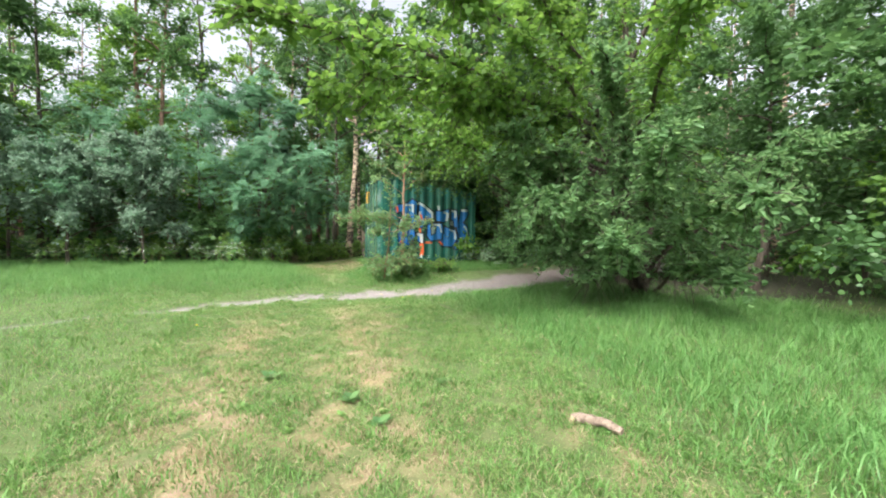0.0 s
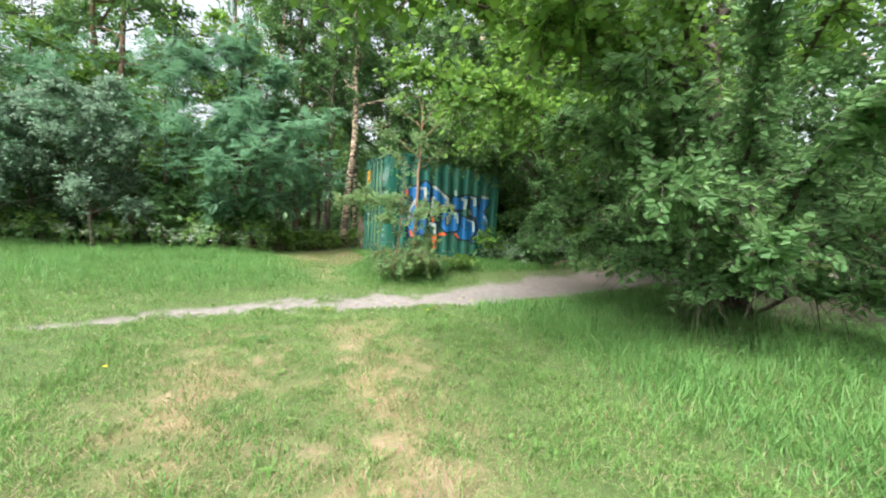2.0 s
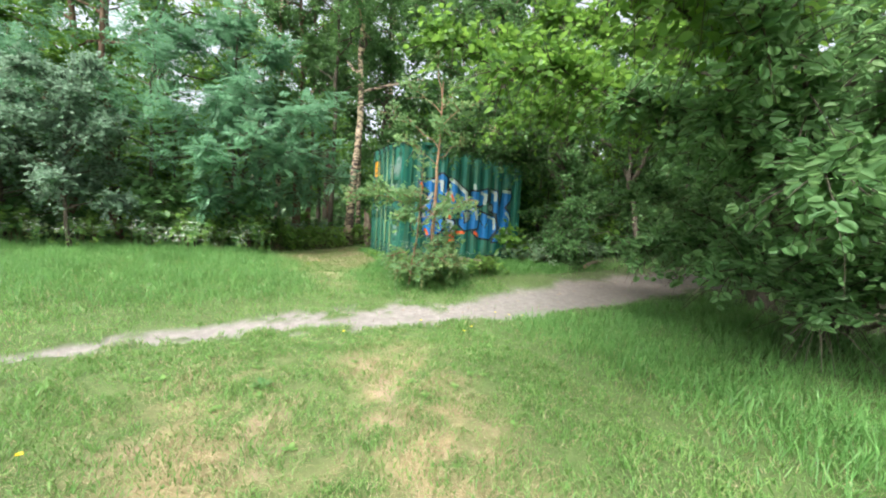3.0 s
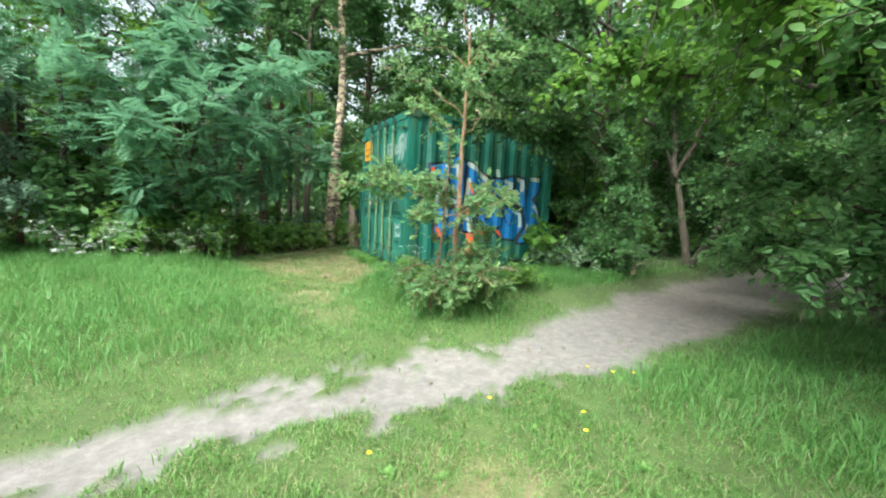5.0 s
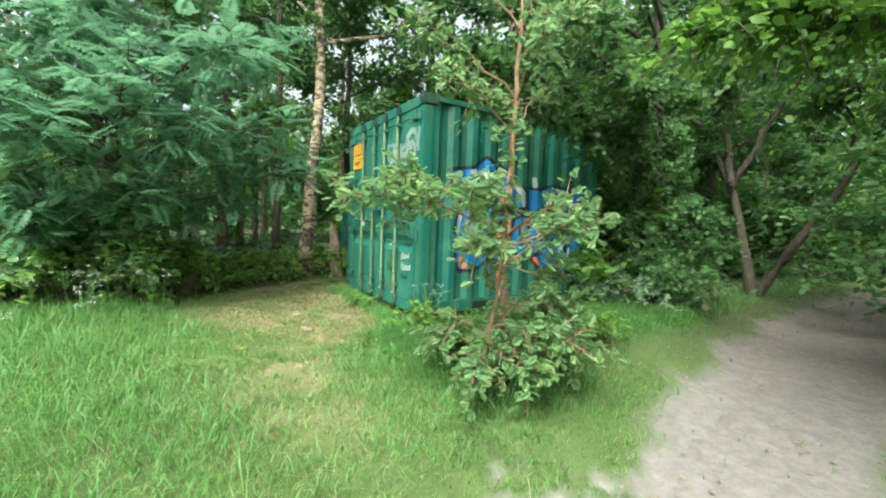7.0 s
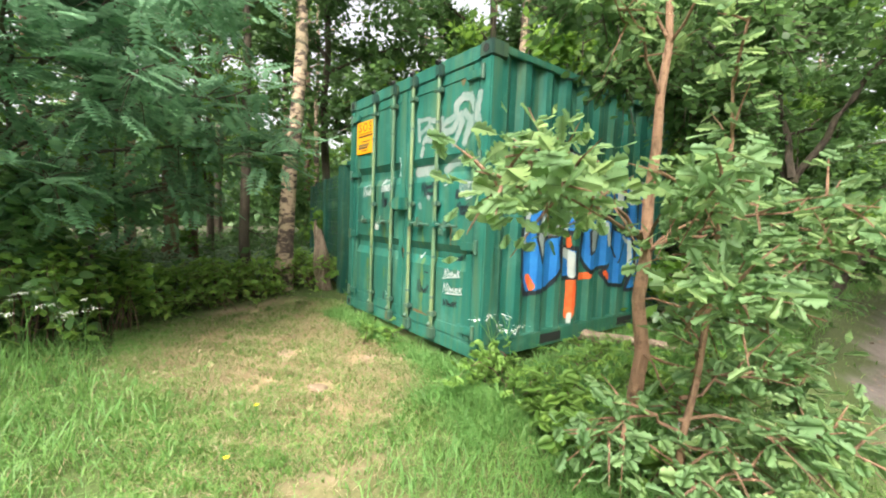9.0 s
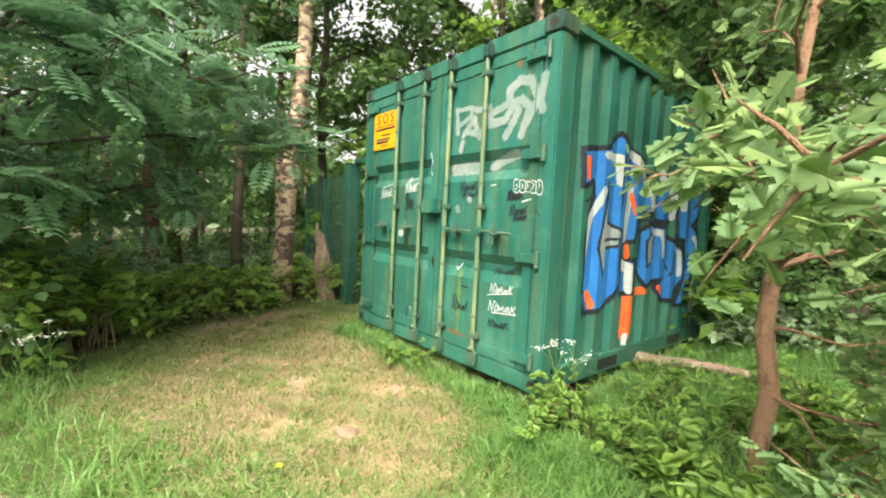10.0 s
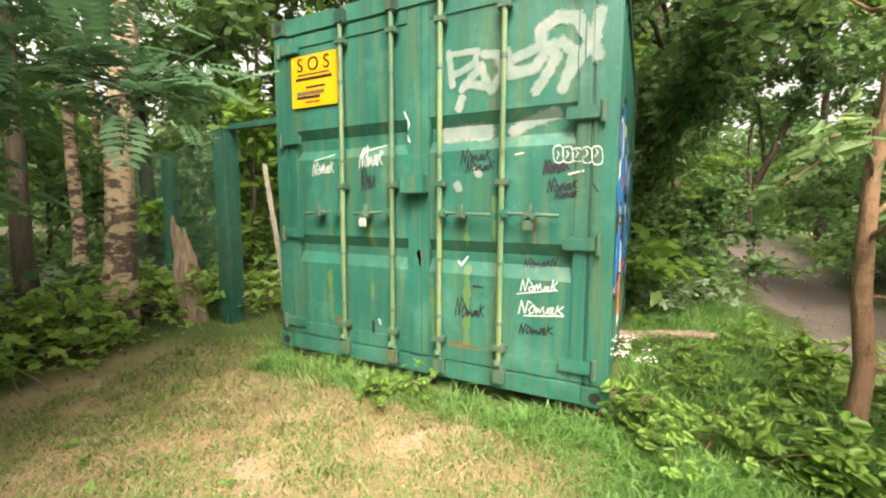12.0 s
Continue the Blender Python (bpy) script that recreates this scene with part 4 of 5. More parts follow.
    def door_paint(u, v):
        k = np.zeros(v.shape, int)
        grain = 0.006 * np.sin(37 * v + 11 * u) + 0.004 * np.sin(91 * v - 23 * u)
        for strokes, col in ((yellow, 5), (rust, 4)):
            for line, r in strokes:
                k[edge_dist(line, u, v, False) + grain < r] = col
        speck = np.modf(np.abs(np.sin(u * 127.1 + v * 311.7) * 43758.5))[0]
        for line, r in fat:
            k[edge_dist(line, u, v, False) + 0.4 * grain < r * (0.72 + 0.5 * speck)] = 2
        for strokes, col in ((white, 1), (black, 3)):
            for line, r in strokes:
                if min(p[0] for p in line) - 0.03 < u < max(p[0] for p in line) + 0.03:
                    k[edge_dist(line, u, v, False) < r] = col
        for cy, cz in cells:
            d = (np.abs(u - cy - 0.1 * (v - cz)) / 0.027) ** 3 + (np.abs(v - cz - 0.1 * (cy - 10.9)) / (0.042 + 0.006 * math.sin(cy * 90))) ** 3
            k[np.abs(d - 1) < 0.26] = 1
            mark = edge_dist([(cy + 0.008, cz - 0.018), (cy - 0.004, cz + 0.004), (cy + 0.006, cz + 0.022)], u, v, False)
            k[mark < 0.003] = 1
        k[(u > 10.845) & (u < 10.851)] = 0
        return k

    door_colours = {1: ("white marker tags", SPRAY_WHITE), 2: ("pale sprayed lettering", SPRAY_PALE), 3: ("black marker tags", SPRAY_BLACK), 4: ("rust marks", RUN_RUST), 5: ("yellowish runs", RUN_YELLOW)}
    flat_edges = [q + CZ for g in GROOVES for q in g]

    def door_place(u, v):
        y = u - CY
        on_panel = 0.21 < y < 1.103 or 1.261 < y < 2.23
        x = 0.012 + door_depth(v - CZ) if on_panel else 0.004
        if y < 0.136:
            x = -0.001
        return (x - 0.004 - (0.006 if 1.15 < y < 1.22 else 0), y, v - CZ)

    spray(door_paint, 10.74, 12.9, 0.55, 2.78, door_place, door_colours, c, 0.004, 0.004, flat_edges)


build_container()
for sx, sy in ((2.1, 10.75), (2.1, 12.95), (4.8, 10.75), (4.8, 12.95)):
    g0 = float(gz(sx, sy))
    ob = tagged(new("timber_bearer"), "dark weathered timber block under the container corner", "block", "container bearers")
    ob.matrix_world = pose(sx, sy, g0 - 0.06)
    part("block", box((-0.02, -0.06, 0), (0.12, 0.16, CZ - g0 + 0.06 - 0.001)), BARK_DARK, ob, bevel=0.012)


# ---- fence behind the container ----
def fence_post(x, y, top, w, label):
    g0 = float(gz(x, y))
    ob = empty_thing("fence_post", (x, y, g0 - 0.1), label, "post", "steel fence posts")
    part("post", box((-w / 2, -w / 2, 0), (w / 2, w / 2, top - g0 + 0.1)), FENCE_GREEN, ob, bevel=0.006)
    part("cap", box((-w / 2 - 0.004, -w / 2 - 0.004, top - g0 + 0.1), (w / 2 + 0.004, w / 2 + 0.004, top - g0 + 0.115)), FENCE_GREEN, ob, bevel=0.003)
    return ob


p0 = fence_post(2.53, 14.42, 2.25, 0.17, "dark green square steel gate post beside the container")
part("top_bar", box((-0.025, -1.29, 2.09), (0.025, -0.087, 2.15)), FENCE_GREEN, p0, "green bar running to the container", bevel=0.005)
fence_post(2.85, 15.95, 2.15, 0.12, "dark green steel fence post among the trees")
fence_post(3.15, 17.5, 2.1, 0.12, "dark green steel fence post among the trees")


def mesh_panel(x0, y0, x1, y1, top):
    """A welded wire fence panel."""
    g0 = float(gz(x0, y0))
    ln = math.hypot(x1 - x0, y1 - y0)
    ob = empty_thing("wire_fence", (x0, y0, g0), "dark green welded wire fence panel", "fence", "fence panels", math.degrees(math.atan2(y1 - y0, x1 - x0)))
    paths = [([(u, 0, 0.05), (u, 0, top / 2), (u, 0, top)], [0.0035] * 3) for u in np.arange(0.05, ln, 0.05)]
    v, f = tubes(paths, 4)
    part("wire_mesh", np_mesh("wire_mesh", v, f), FENCE_GREEN, ob)
    for z in np.arange(0.1, top, 0.2):
        part("cross_wire", rod((0, 0.006, z), (ln, 0.006, z), 0.004, sides=5), FENCE_GREEN, ob)


mesh_panel(2.56, 14.52, 2.84, 15.88, 1.9)
mesh_panel(2.87, 16.02, 3.14, 17.43, 1.9)

pole = empty_thing("leaning_pole", ground_at(2.24, 13.22, -0.05), "pale weathered pole leaning beside the container end", "pole")
part("shaft", rod((0, 0, 0), (0.02, 0.33, 1.65), 0.026, sides=9, r2=0.02), POLE_WOOD, pole)

stump = empty_thing("dead_stump", ground_at(2.35, 14.75, -0.05), "broken dead tree stump among brambles", "stump")
rng0 = np.random.default_rng(3)
for k in range(5):
    a = k * 1.26
    v, f = tubes([(curve((0.07 * math.cos(a), 0.07 * math.sin(a), 0), (0.05 * math.cos(a) - 0.1, 0.05 * math.sin(a) + 0.06, 1.0 + 0.18 * rng0.random()), (0.02, 0.02, 0), 7, 0.015, rng0), [0.085, 0.075, 0.065, 0.06, 0.05, 0.04, 0.012])], 7)
    part("splinter", np_mesh("splinter", v, f, True), WOOD_DEAD, stump)


def log(x, y, rz, length, r, label, dz=0.0):
    ob = empty_thing("fallen_log", ground_at(x, y, r * 0.7 + dz), label, "log", "fallen wood", rz)
    rng = np.random.default_rng(int(x * 100) % 97)
    v, f = tubes([(curve((-length / 2, 0, 0), (length / 2, 0, 0.02), (0, 0.03, 0.02), 9, 0.008, rng), np.linspace(r, r * 0.72, 9))], 9)
    part("log", np_mesh("log", v, f, True), WOOD_DEAD, ob)
    part("cut_end", rod((-length / 2 - 0.004, 0, 0), (-length / 2 + 0.02, 0, 0), r * 0.98, sides=9), STRAW, ob)


log(3.6, 10.35, -62, 0.95, 0.05, "pale barkless log lying beside the container", 0.03)
log(1.24, 1.36, -62, 0.32, 0.035, "short pale piece of wood lying in the grass")
log(6.6, 9.9, 30, 1.3, 0.05, "fallen grey branch beside the path")


# ---- the young oak beside the container, and its thinner neighbour ----
oak_base = ground_at(2.31, 9.6)
oz = oak_base[2]
oak_rng = np.random.default_rng(8)
trunk = curve((0, 0, -0.12), (0.02, -0.04, 3.5), (-0.02, -0.02, 0), 13, 0.015, oak_rng)


def oak_limb(z, tip, bend=0.08, r=0.026, share=0.1):
    r = r * 0.62
    j = int(np.argmin(np.abs(trunk[:, 2] - z)))
    return (curve(trunk[j], tip, (0, 0, bend), 8, 0.02, oak_rng), r, share)


oak_stems = [(trunk, 0.05, 0.01),
             oak_limb(1.15, (-1.65, -0.38, 1.35), 0.12, 0.022, 0.13), oak_limb(1.1, (-1.3, -0.15, 1.5), 0.1, 0.02, 0.11), oak_limb(1.05, (-1.0, -0.75, 1.4), 0.1, 0.02, 0.11), oak_limb(1.2, (-0.2, -1.0, 1.35), 0.1, 0.02, 0.05),
             oak_limb(1.15, (0.2, -0.9, 1.25), 0.1, 0.02, 0.05), oak_limb(1.2, (0.7, -0.5, 1.4), 0.1, 0.02, 0.03), oak_limb(0.5, (0.0, -1.0, 0.3), 0.08, 0.018, 0.12),
             oak_limb(0.7, (0.2, -0.8, 0.6), 0.08, 0.014, 0.06),
             oak_limb(1.5, (-0.7, 0.3, 1.5), 0.06, 0.016, 0.03), oak_limb(0.55, (-0.5, -0.6, 0.2), 0.05, 0.014, 0.05),
             oak_limb(1.9, (-0.8, -0.1, 2.3), 0.1, 0.018, 0.06), oak_limb(2.1, (0.6, 0.2, 2.5), 0.1, 0.018, 0.05), oak_limb(2.2, (-0.3, -0.7, 2.6), 0.1, 0.018, 0.06), oak_limb(2.4, (-0.9, 0.4, 2.9), 0.1, 0.018, 0.08), oak_limb(2.6, (0.5, -0.4, 3.1), 0.1, 0.018, 0.06),
             oak_limb(2.9, (-0.6, 0.3, 3.4), 0.1, 0.018, 0.08), oak_limb(3.0, (0.5, 0.2, 3.5), 0.1, 0.018, 0.06), oak_limb(3.2, (-0.2, 0.1, 4.1), 0.1, 0.015, 0.06)]
woody("young_oak", oak_base, "young oak with a reddish bare stem and pale lobed leaves", "tree", 21, oak_stems, BARK_OAK, LEAF_OAK, OAKLEAF, 0.105, 185, 0.36, 8, 0.36, 0.4, 0.2, crown_label="pale green lobed oak leaves")
second = [(curve((0, 0, -0.1), (0.12, -0.1, 2.2), (0.04, 0, 0), 10, 0.012, oak_rng), 0.022, 0.15)]
for z, tip in ((1.0, (0.5, -0.5, 1.3)), (0.5, (0.4, -0.6, 0.4)), (0.6, (0.7, -0.3, 0.6)), (0.4, (0.1, -0.5, 0.2)), (0.3, (0.5, -0.1, 0.25)), (0.9, (-0.3, -0.3, 1.1)), (0.3, (-0.3, -0.3, 0.25)), (0.45, (-0.35, 0.2, 0.45))):
    second.append((curve((0.03, 0, z), tip, (0, 0, 0.08), 7, 0.02, oak_rng), 0.01, 0.12))
woody("young_oak", ground_at(1.7, 9.1), "slim young oak with low pale leafy twigs", "tree", 22, second, BARK_OAK, LEAF_OAK, OAKLEAF, 0.095, 130, 0.34, 9, 0.3, 0.8, 0.2)

# ---- the large shrub and the tree that hang over the clearing ----
big = ground_at(5.65, 5.0)
rb = np.random.default_rng(31)
big_stems = [(curve((0, 0, -0.1), (0.2, 0.3, 4.4), (0.2, 0, 0), 10, 0.04, rb), 0.09, 0.09)]
for tip, bend in (((-3.2, -1.1, 1.55), 0.5), ((-3.0, -0.2, 2.0), 0.6), ((-2.3, -1.6, 1.0), 0.35), ((-1.9, 1.2, 0.9), 0.4), ((-2.2, 0.1, 0.75), 0.35), ((-1.9, -0.6, 0.45), 0.3), ((-2.9, 0.8, 2.5), 0.6), ((-3.5, -0.8, 2.5), 0.6), ((-1.6, -3.0, 1.6), 0.5), ((-2.4, -2.4, 2.2), 0.5), ((-0.9, -2.2, 0.6), 0.3), ((0.4, -2.6, 2.4), 0.5), ((-1.2, 2.3, 1.6), 0.5), ((-0.4, 2.4, 0.8), 0.4), ((-1.8, 2.0, 2.9), 0.6), ((1.0, 2.3, 2.2), 0.5), ((-2.2, -1.2, 3.6), 0.4), ((-1.2, 0.6, 4.4), 0.3)):
    big_stems.append((curve((rb.normal(0, 0.12), rb.normal(0, 0.12), 0.0), tip, (0, 0, bend), 10, 0.05, rb), 0.04, 0.057))
woody("hazel_shrub", big, "large spreading hazel shrub with broad green leaves down to the grass", "shrub", 32, big_stems, BARK_DARK, LEAF_BROAD_LIT, ROUND, 0.095, 1500, 0.75, 14, 0.35, 0.35, 0.25, stem_name="stem", hem=0.5, crown_label="broad soft green leaves")

# LEAF_WOOD paints the shade on three of these; the other takes the lit green
for k, (bx, by, hh, rr, sd) in enumerate(((7.7, 1.8, 4.8, 2.5, 36), (7.9, 4.4, 5.6, 2.4, 37), (7.2, 7.0, 4.6, 1.7, 38), (9.0, -0.6, 5.2, 2.6, 39))):
    woody("hazel_shrub", ground_at(bx, by), "tall dense hazel with many leaves and thin dark stems", "shrub", 130 + sd, tree_stems(sd, hh, 0.07, 16, rr, 0.08, 0.4), BARK_DARK, LEAF_BROAD_LIT if k == 2 else LEAF_WOOD, OVAL, 0.115, 760, 0.85, 12, 0.2, 0.4, 0.3, "hazels", twig_tubes=False, hem=0.25)

# a tree whose limbs reach over the clearing with fresh yellow-green leaves
over = ground_at(6.4, 6.2)
over_stems = [(curve((0, 0, -0.1), (-0.3, 0.2, 8.2), (0.2, 0, 0), 11, 0.05, rb), 0.14, 0.12)]
for z, tip, sh in ((2.0, (-5.3, 0.9, 3.1), 0.13), (2.2, (-4.9, 0.0, 2.6), 0.12), (2.4, (-5.0, -1.9, 2.75), 0.11), (2.6, (-5.6, -3.0, 3.6), 0.11), (2.2, (-3.4, 2.2, 2.7), 0.11), (2.6, (-3.6, 1.2, 3.9), 0.1), (3.0, (-4.6, -2.2, 4.6), 0.1), (2.4, (-1.5, 2.6, 3.2), 0.08), (3.4, (-3.0, -0.6, 5.6), 0.1), (2.4, (-3.5, -4.4, 3.4), 0.1), (3.6, (0.5, 3.0, 5.0), 0.08), (4.2, (-2.6, 1.6, 6.2), 0.08), (4.6, (-1.0, -2.6, 6.4), 0.08), (2.6, (-6.8, -2.1, 2.6), 0.09), (2.8, (-6.2, -2.6, 2.75), 0.09), (2.8, (-7.4, -3.0, 2.95), 0.1)):
    over_stems.append((curve((-0.02 * z, 0, z), tip, (0, 0, 0.35), 10, 0.06, rb), 0.05, sh))
woody("overhanging_tree", over, "broadleaf tree with dark limbs and fresh yellow-green leaves over the clearing", "tree", 33, over_stems, BARK_DARK, LEAF_LIME, OVAL, 0.11, 1150, 0.75, 14, 0.38, 0.45, 0.3, crown_label="fresh yellow-green leaves")

# the forked hazel by the path
fork = ground_at(7.9, 9.66)
ACROSS = np.array([0.38, -0.925, 0.0])


def bent(points, depth):
    """A crooked stem through (sideways, height) points, drifting in depth."""
    p = np.array([ACROSS * a + np.array([0, 0, h]) for a, h in points])
    p[:, :2] += np.linspace(0, depth, len(p))[:, None] * np.array([0.925, 0.38])
    q = np.linspace(0, len(p) - 1, 12)
    return np.stack([np.interp(q, np.arange(len(p)), p[:, i]) for i in range(3)], 1) + rb.normal(0, 0.025, (12, 3)) * (q > 0.2)[:, None]


fork_stems = [(bent(((0, -0.15), (-0.22, 0.8), (-0.48, 1.9), (-0.95, 2.9), (-1.42, 4.3)), 0.4), 0.09, 0.16)]
for pts, dep, r in ((((0.02, 0.05), (0.43, 0.95), (0.95, 1.9), (1.42, 3.05), (1.25, 4.5)), -0.3, 0.085), (((-0.48, 1.9), (-0.62, 2.9), (-0.86, 4.5)), 0.5, 0.06), (((-0.46, 1.85), (-0.1, 2.6), (0.3, 3.5), (1.3, 4.1)), -0.5, 0.06),
                    (((0.95, 1.9), (1.0, 2.8), (0.7, 4.0)), 0.6, 0.04), (((1.42, 3.05), (2.2, 3.6), (3.0, 4.0)), -0.4, 0.045), (((-0.95, 2.9), (-1.8, 3.5), (-2.6, 3.8)), -0.3, 0.045)):
    fork_stems.append((bent(pts, dep), r, 0.14))
woody("forked_tree", fork, "multi-stemmed dark tree forking low beside the path", "tree", 34, fork_stems, BARK_DARK, LEAF_HAZEL, OVAL, 0.105, 850, 0.8, 13, 0.62, 0.5, 0.25)

# a tree behind the container whose limbs hang over its roof and side
shade = ground_at(5.95, 10.3)
shade_stems = [(curve((0, 0, -0.1), (-0.2, 0.4, 6.8), (0.15, 0, 0), 11, 0.05, rb), 0.09, 0.08)]
for z, tip, sh in ((1.9, (-3.3, -0.2, 2.25), 0.12), (1.9, (-2.4, -0.35, 2.4), 0.12), (1.7, (-1.4, -0.2, 2.2), 0.1), (2.2, (-3.9, -0.3, 2.7), 0.12), (2.2, (-2.2, -0.8, 2.8), 0.1), (2.5, (-3.2, -0.9, 3.3), 0.1), (2.9, (-2.6, 1.0, 3.4), 0.1), (3.0, (-3.5, 0.6, 3.7), 0.1), (3.0, (-1.2, 1.3, 3.8), 0.08), (3.4, (-2.4, -0.6, 4.6), 0.08), (3.2, (1.0, -0.6, 4.2), 0.06), (4.0, (-1.5, 0.6, 5.8), 0.08), (3.6, (-4.2, 0.2, 4.4), 0.1), (3.8, (-3.4, -0.9, 5.0), 0.1), (4.4, (-3.6, 0.9, 5.6), 0.1), (4.8, (-2.4, -0.4, 6.6), 0.1)):
    shade_stems.append((curve((-0.03 * z, 0, z), tip, (0, 0, 0.25), 9, 0.05, rb), 0.035, sh))
woody("overhanging_tree", shade, "dark leafy tree behind the container with boughs over its roof", "tree", 35, shade_stems, BARK_DARK, LEAF_WOOD, OVAL, 0.095, 860, 0.58, 12, 0.3, 0.45, 0.25)

for k, (bx, by, hh, rr) in enumerate(((5.5, 10.35, 3.3, 0.75), (5.75, 9.75, 1.5, 0.6))):
    woody("hazel_shrub", ground_at(bx, by), "slim dark hazel growing against the container's end", "shrub", 190 + k, tree_stems(195 + k, hh, 0.03, 14, rr, 0.08, 0.5), BARK_DARK, LEAF_HAZEL, OVAL, 0.085, 300, 0.45, 12, 0.15, 0.4, 0.3, "hazels")

# ---- the wood's edge ----
rowan = ground_at(-1.2, 14.8)
rowan_stems = tree_stems(41, 6.2, 0.075, 7, 1.8, 0.3, 0.4)
for tip, z, sh in (((2.4, -1.8, 1.95), 1.7, 0.1), ((2.0, -1.5, 2.6), 1.9, 0.1), ((1.2, -2.6, 2.4), 1.5, 0.1), ((0.5, -2.9, 2.8), 1.6, 0.1), ((-0.5, -2.7, 2.2), 1.4, 0.1), ((1.4, -2.4, 3.3), 2.4, 0.1), ((0.2, -2.3, 3.7), 2.4, 0.1), ((2.2, -1.3, 3.8), 2.6, 0.1), ((-1.2, -2.0, 3.1), 2.0, 0.1), ((0.6, -1.8, 1.5), 1.0, 0.1), ((1.5, -1.4, 1.5), 1.0, 0.08), ((-0.6, -1.6, 1.3), 0.9, 0.1)):
    rowan_stems.append((curve((0, 0, z), tip, (0, 0, 0.15), 9, 0.03, rb), 0.028, sh))
woody("rowan_tree", rowan, "young tree with blue-green feathery pinnate leaves in level sprays", "tree", 42, rowan_stems, BARK_DARK, LEAF_BLUE, FROND, 0.38, 210, 0.6, 6, 0.5, 3.4, 0.2, crown_label="feathery pinnate leaves")
for i, (x, y, h) in enumerate(((-3.0, 14.7, 5.4), (-5.9, 14.9, 5.0), (-0.6, 17.6, 6.0))):
    woody("rowan_tree", ground_at(x, y), "young tree with blue-green feathery pinnate leaves", "tree", 50 + i, tree_stems(60 + i, h, 0.06, 14, 1.9, 0.25, 0.2), BARK_DARK, LEAF_BLUE, FROND_FAR, 0.4, 145, 0.7, 6, 0.35, 2.6, 0.2, "rowans", twig_tubes=False)

for i, (x, y, h) in enumerate(((-0.95, 13.9, 1.5), (-2.1, 14.1, 1.8), (-3.2, 14.4, 1.6))):
    woody("elder_shrub", ground_at(x, y), "leafy green elder shrub at the wood's edge", "shrub", 170 + i, tree_stems(175 + i, h, 0.025, 11, 0.75, 0.1, 0.6), BARK_DARK, LEAF_BROAD_LIT, OVAL, 0.17, 130, 0.4, 8, 0.2, 0.9, 0.3, "elders")

woody("willow_bush", ground_at(-4.3, 13.6), "pale grey-green willow bush at the wood's edge", "shrub", 71, tree_stems(72, 3.7, 0.05, 14, 1.35, 0.25, 0.5), BARK_DARK, LEAF_WILLOW, OVAL, 0.1, 620, 0.6, 16, 0.3, 0.5, 0.3)
woody("willow_bush", ground_at(-6.2, 13.8), "pale grey-green willow bush at the wood's edge", "shrub", 75, tree_stems(76, 3.5, 0.05, 14, 1.6, 0.25, 0.4), BARK_DARK, LEAF_WILLOW, OVAL, 0.1, 620, 0.65, 15, 0.3, 0.5, 0.3, "", twig_tubes=False)
woody("willow_bush", ground_at(-8.2, 14.0), "pale grey-green willow bush at the wood's edge", "shrub", 73, tree_stems(74, 4.2, 0.05, 14, 1.8, 0.2, 0.4), BARK_DARK, LEAF_WILLOW, OVAL, 0.11, 620, 0.7, 14, 0.3, 0.5, 0.3, "", twig_tubes=False)

# trunks that show: two birches, a brown pair, a tall bare stem
for i, (x, y, h, r, bark, lab, first) in enumerate((
        (1.72, 14.95, 10.5, 0.135, BARK_BIRCH, "birch with peeling dark and cream bark", 0.42), (1.35, 15.6, 11.0, 0.085, BARK_DARK, "dark-stemmed tree close behind a birch", 0.4),
        (-3.95, 15.6, 10.0, 0.11, BARK_PINE, "tall tree with a bare brown trunk", 0.5), (0.45, 18.5, 11.0, 0.14, BARK_PINE, "tall tree with a reddish brown trunk", 0.45),
        (0.95, 18.9, 10.5, 0.1, BARK_PINE, "tall tree with a reddish brown trunk", 0.5), (2.6, 17.8, 10.5, 0.09, BARK_BIRCH, "slender birch behind the fence", 0.45))):
    woody("tall_tree", ground_at(x, y), lab, "tree", 80 + i, tree_stems(90 + i, h, r, 11, 2.7 if i < 2 else 1.9, first, 0.4), bark, LEAF_WOOD, RHOMB, 0.14, 420, 0.8, 15, 0.25, 0.5, 0.35, "trunks at the wood's edge", twig_tubes=False)


# ---- the wood behind: a few kinds of tree, set out again and again ----
def far_tree(seed, height, r, reach, first, twigs, per, size, leaf, bark, label):
    return woody("woodland_tree", (0, 0, -60), label, "tree", seed, tree_stems(seed + 7, height, r, 13, reach, first, 0.45), bark, leaf, RHOMB, size, twigs, 1.0, per, 0.2, 0.45, 0.3, "trees of the wood", twig_tubes=False)


kinds = [far_tree(201, 11.5, 0.12, 2.7, 0.2, 540, 13, 0.22, LEAF_WOOD, BARK_DARK, "tall thin woodland tree with a light leafy crown"),
         far_tree(202, 12.5, 0.14, 2.5, 0.32, 420, 13, 0.22, LEAF_LIME, BARK_PINE, "tall thin woodland tree with a brown trunk"),
         far_tree(203, 10.0, 0.1, 2.8, 0.15, 440, 13, 0.22, LEAF_LIME, BARK_DARK, "leafy woodland tree with hanging twigs"),
         far_tree(204, 11.0, 0.09, 2.1, 0.25, 400, 13, 0.2, LEAF_WOOD, BARK_BIRCH, "slender birch with small leaves")]
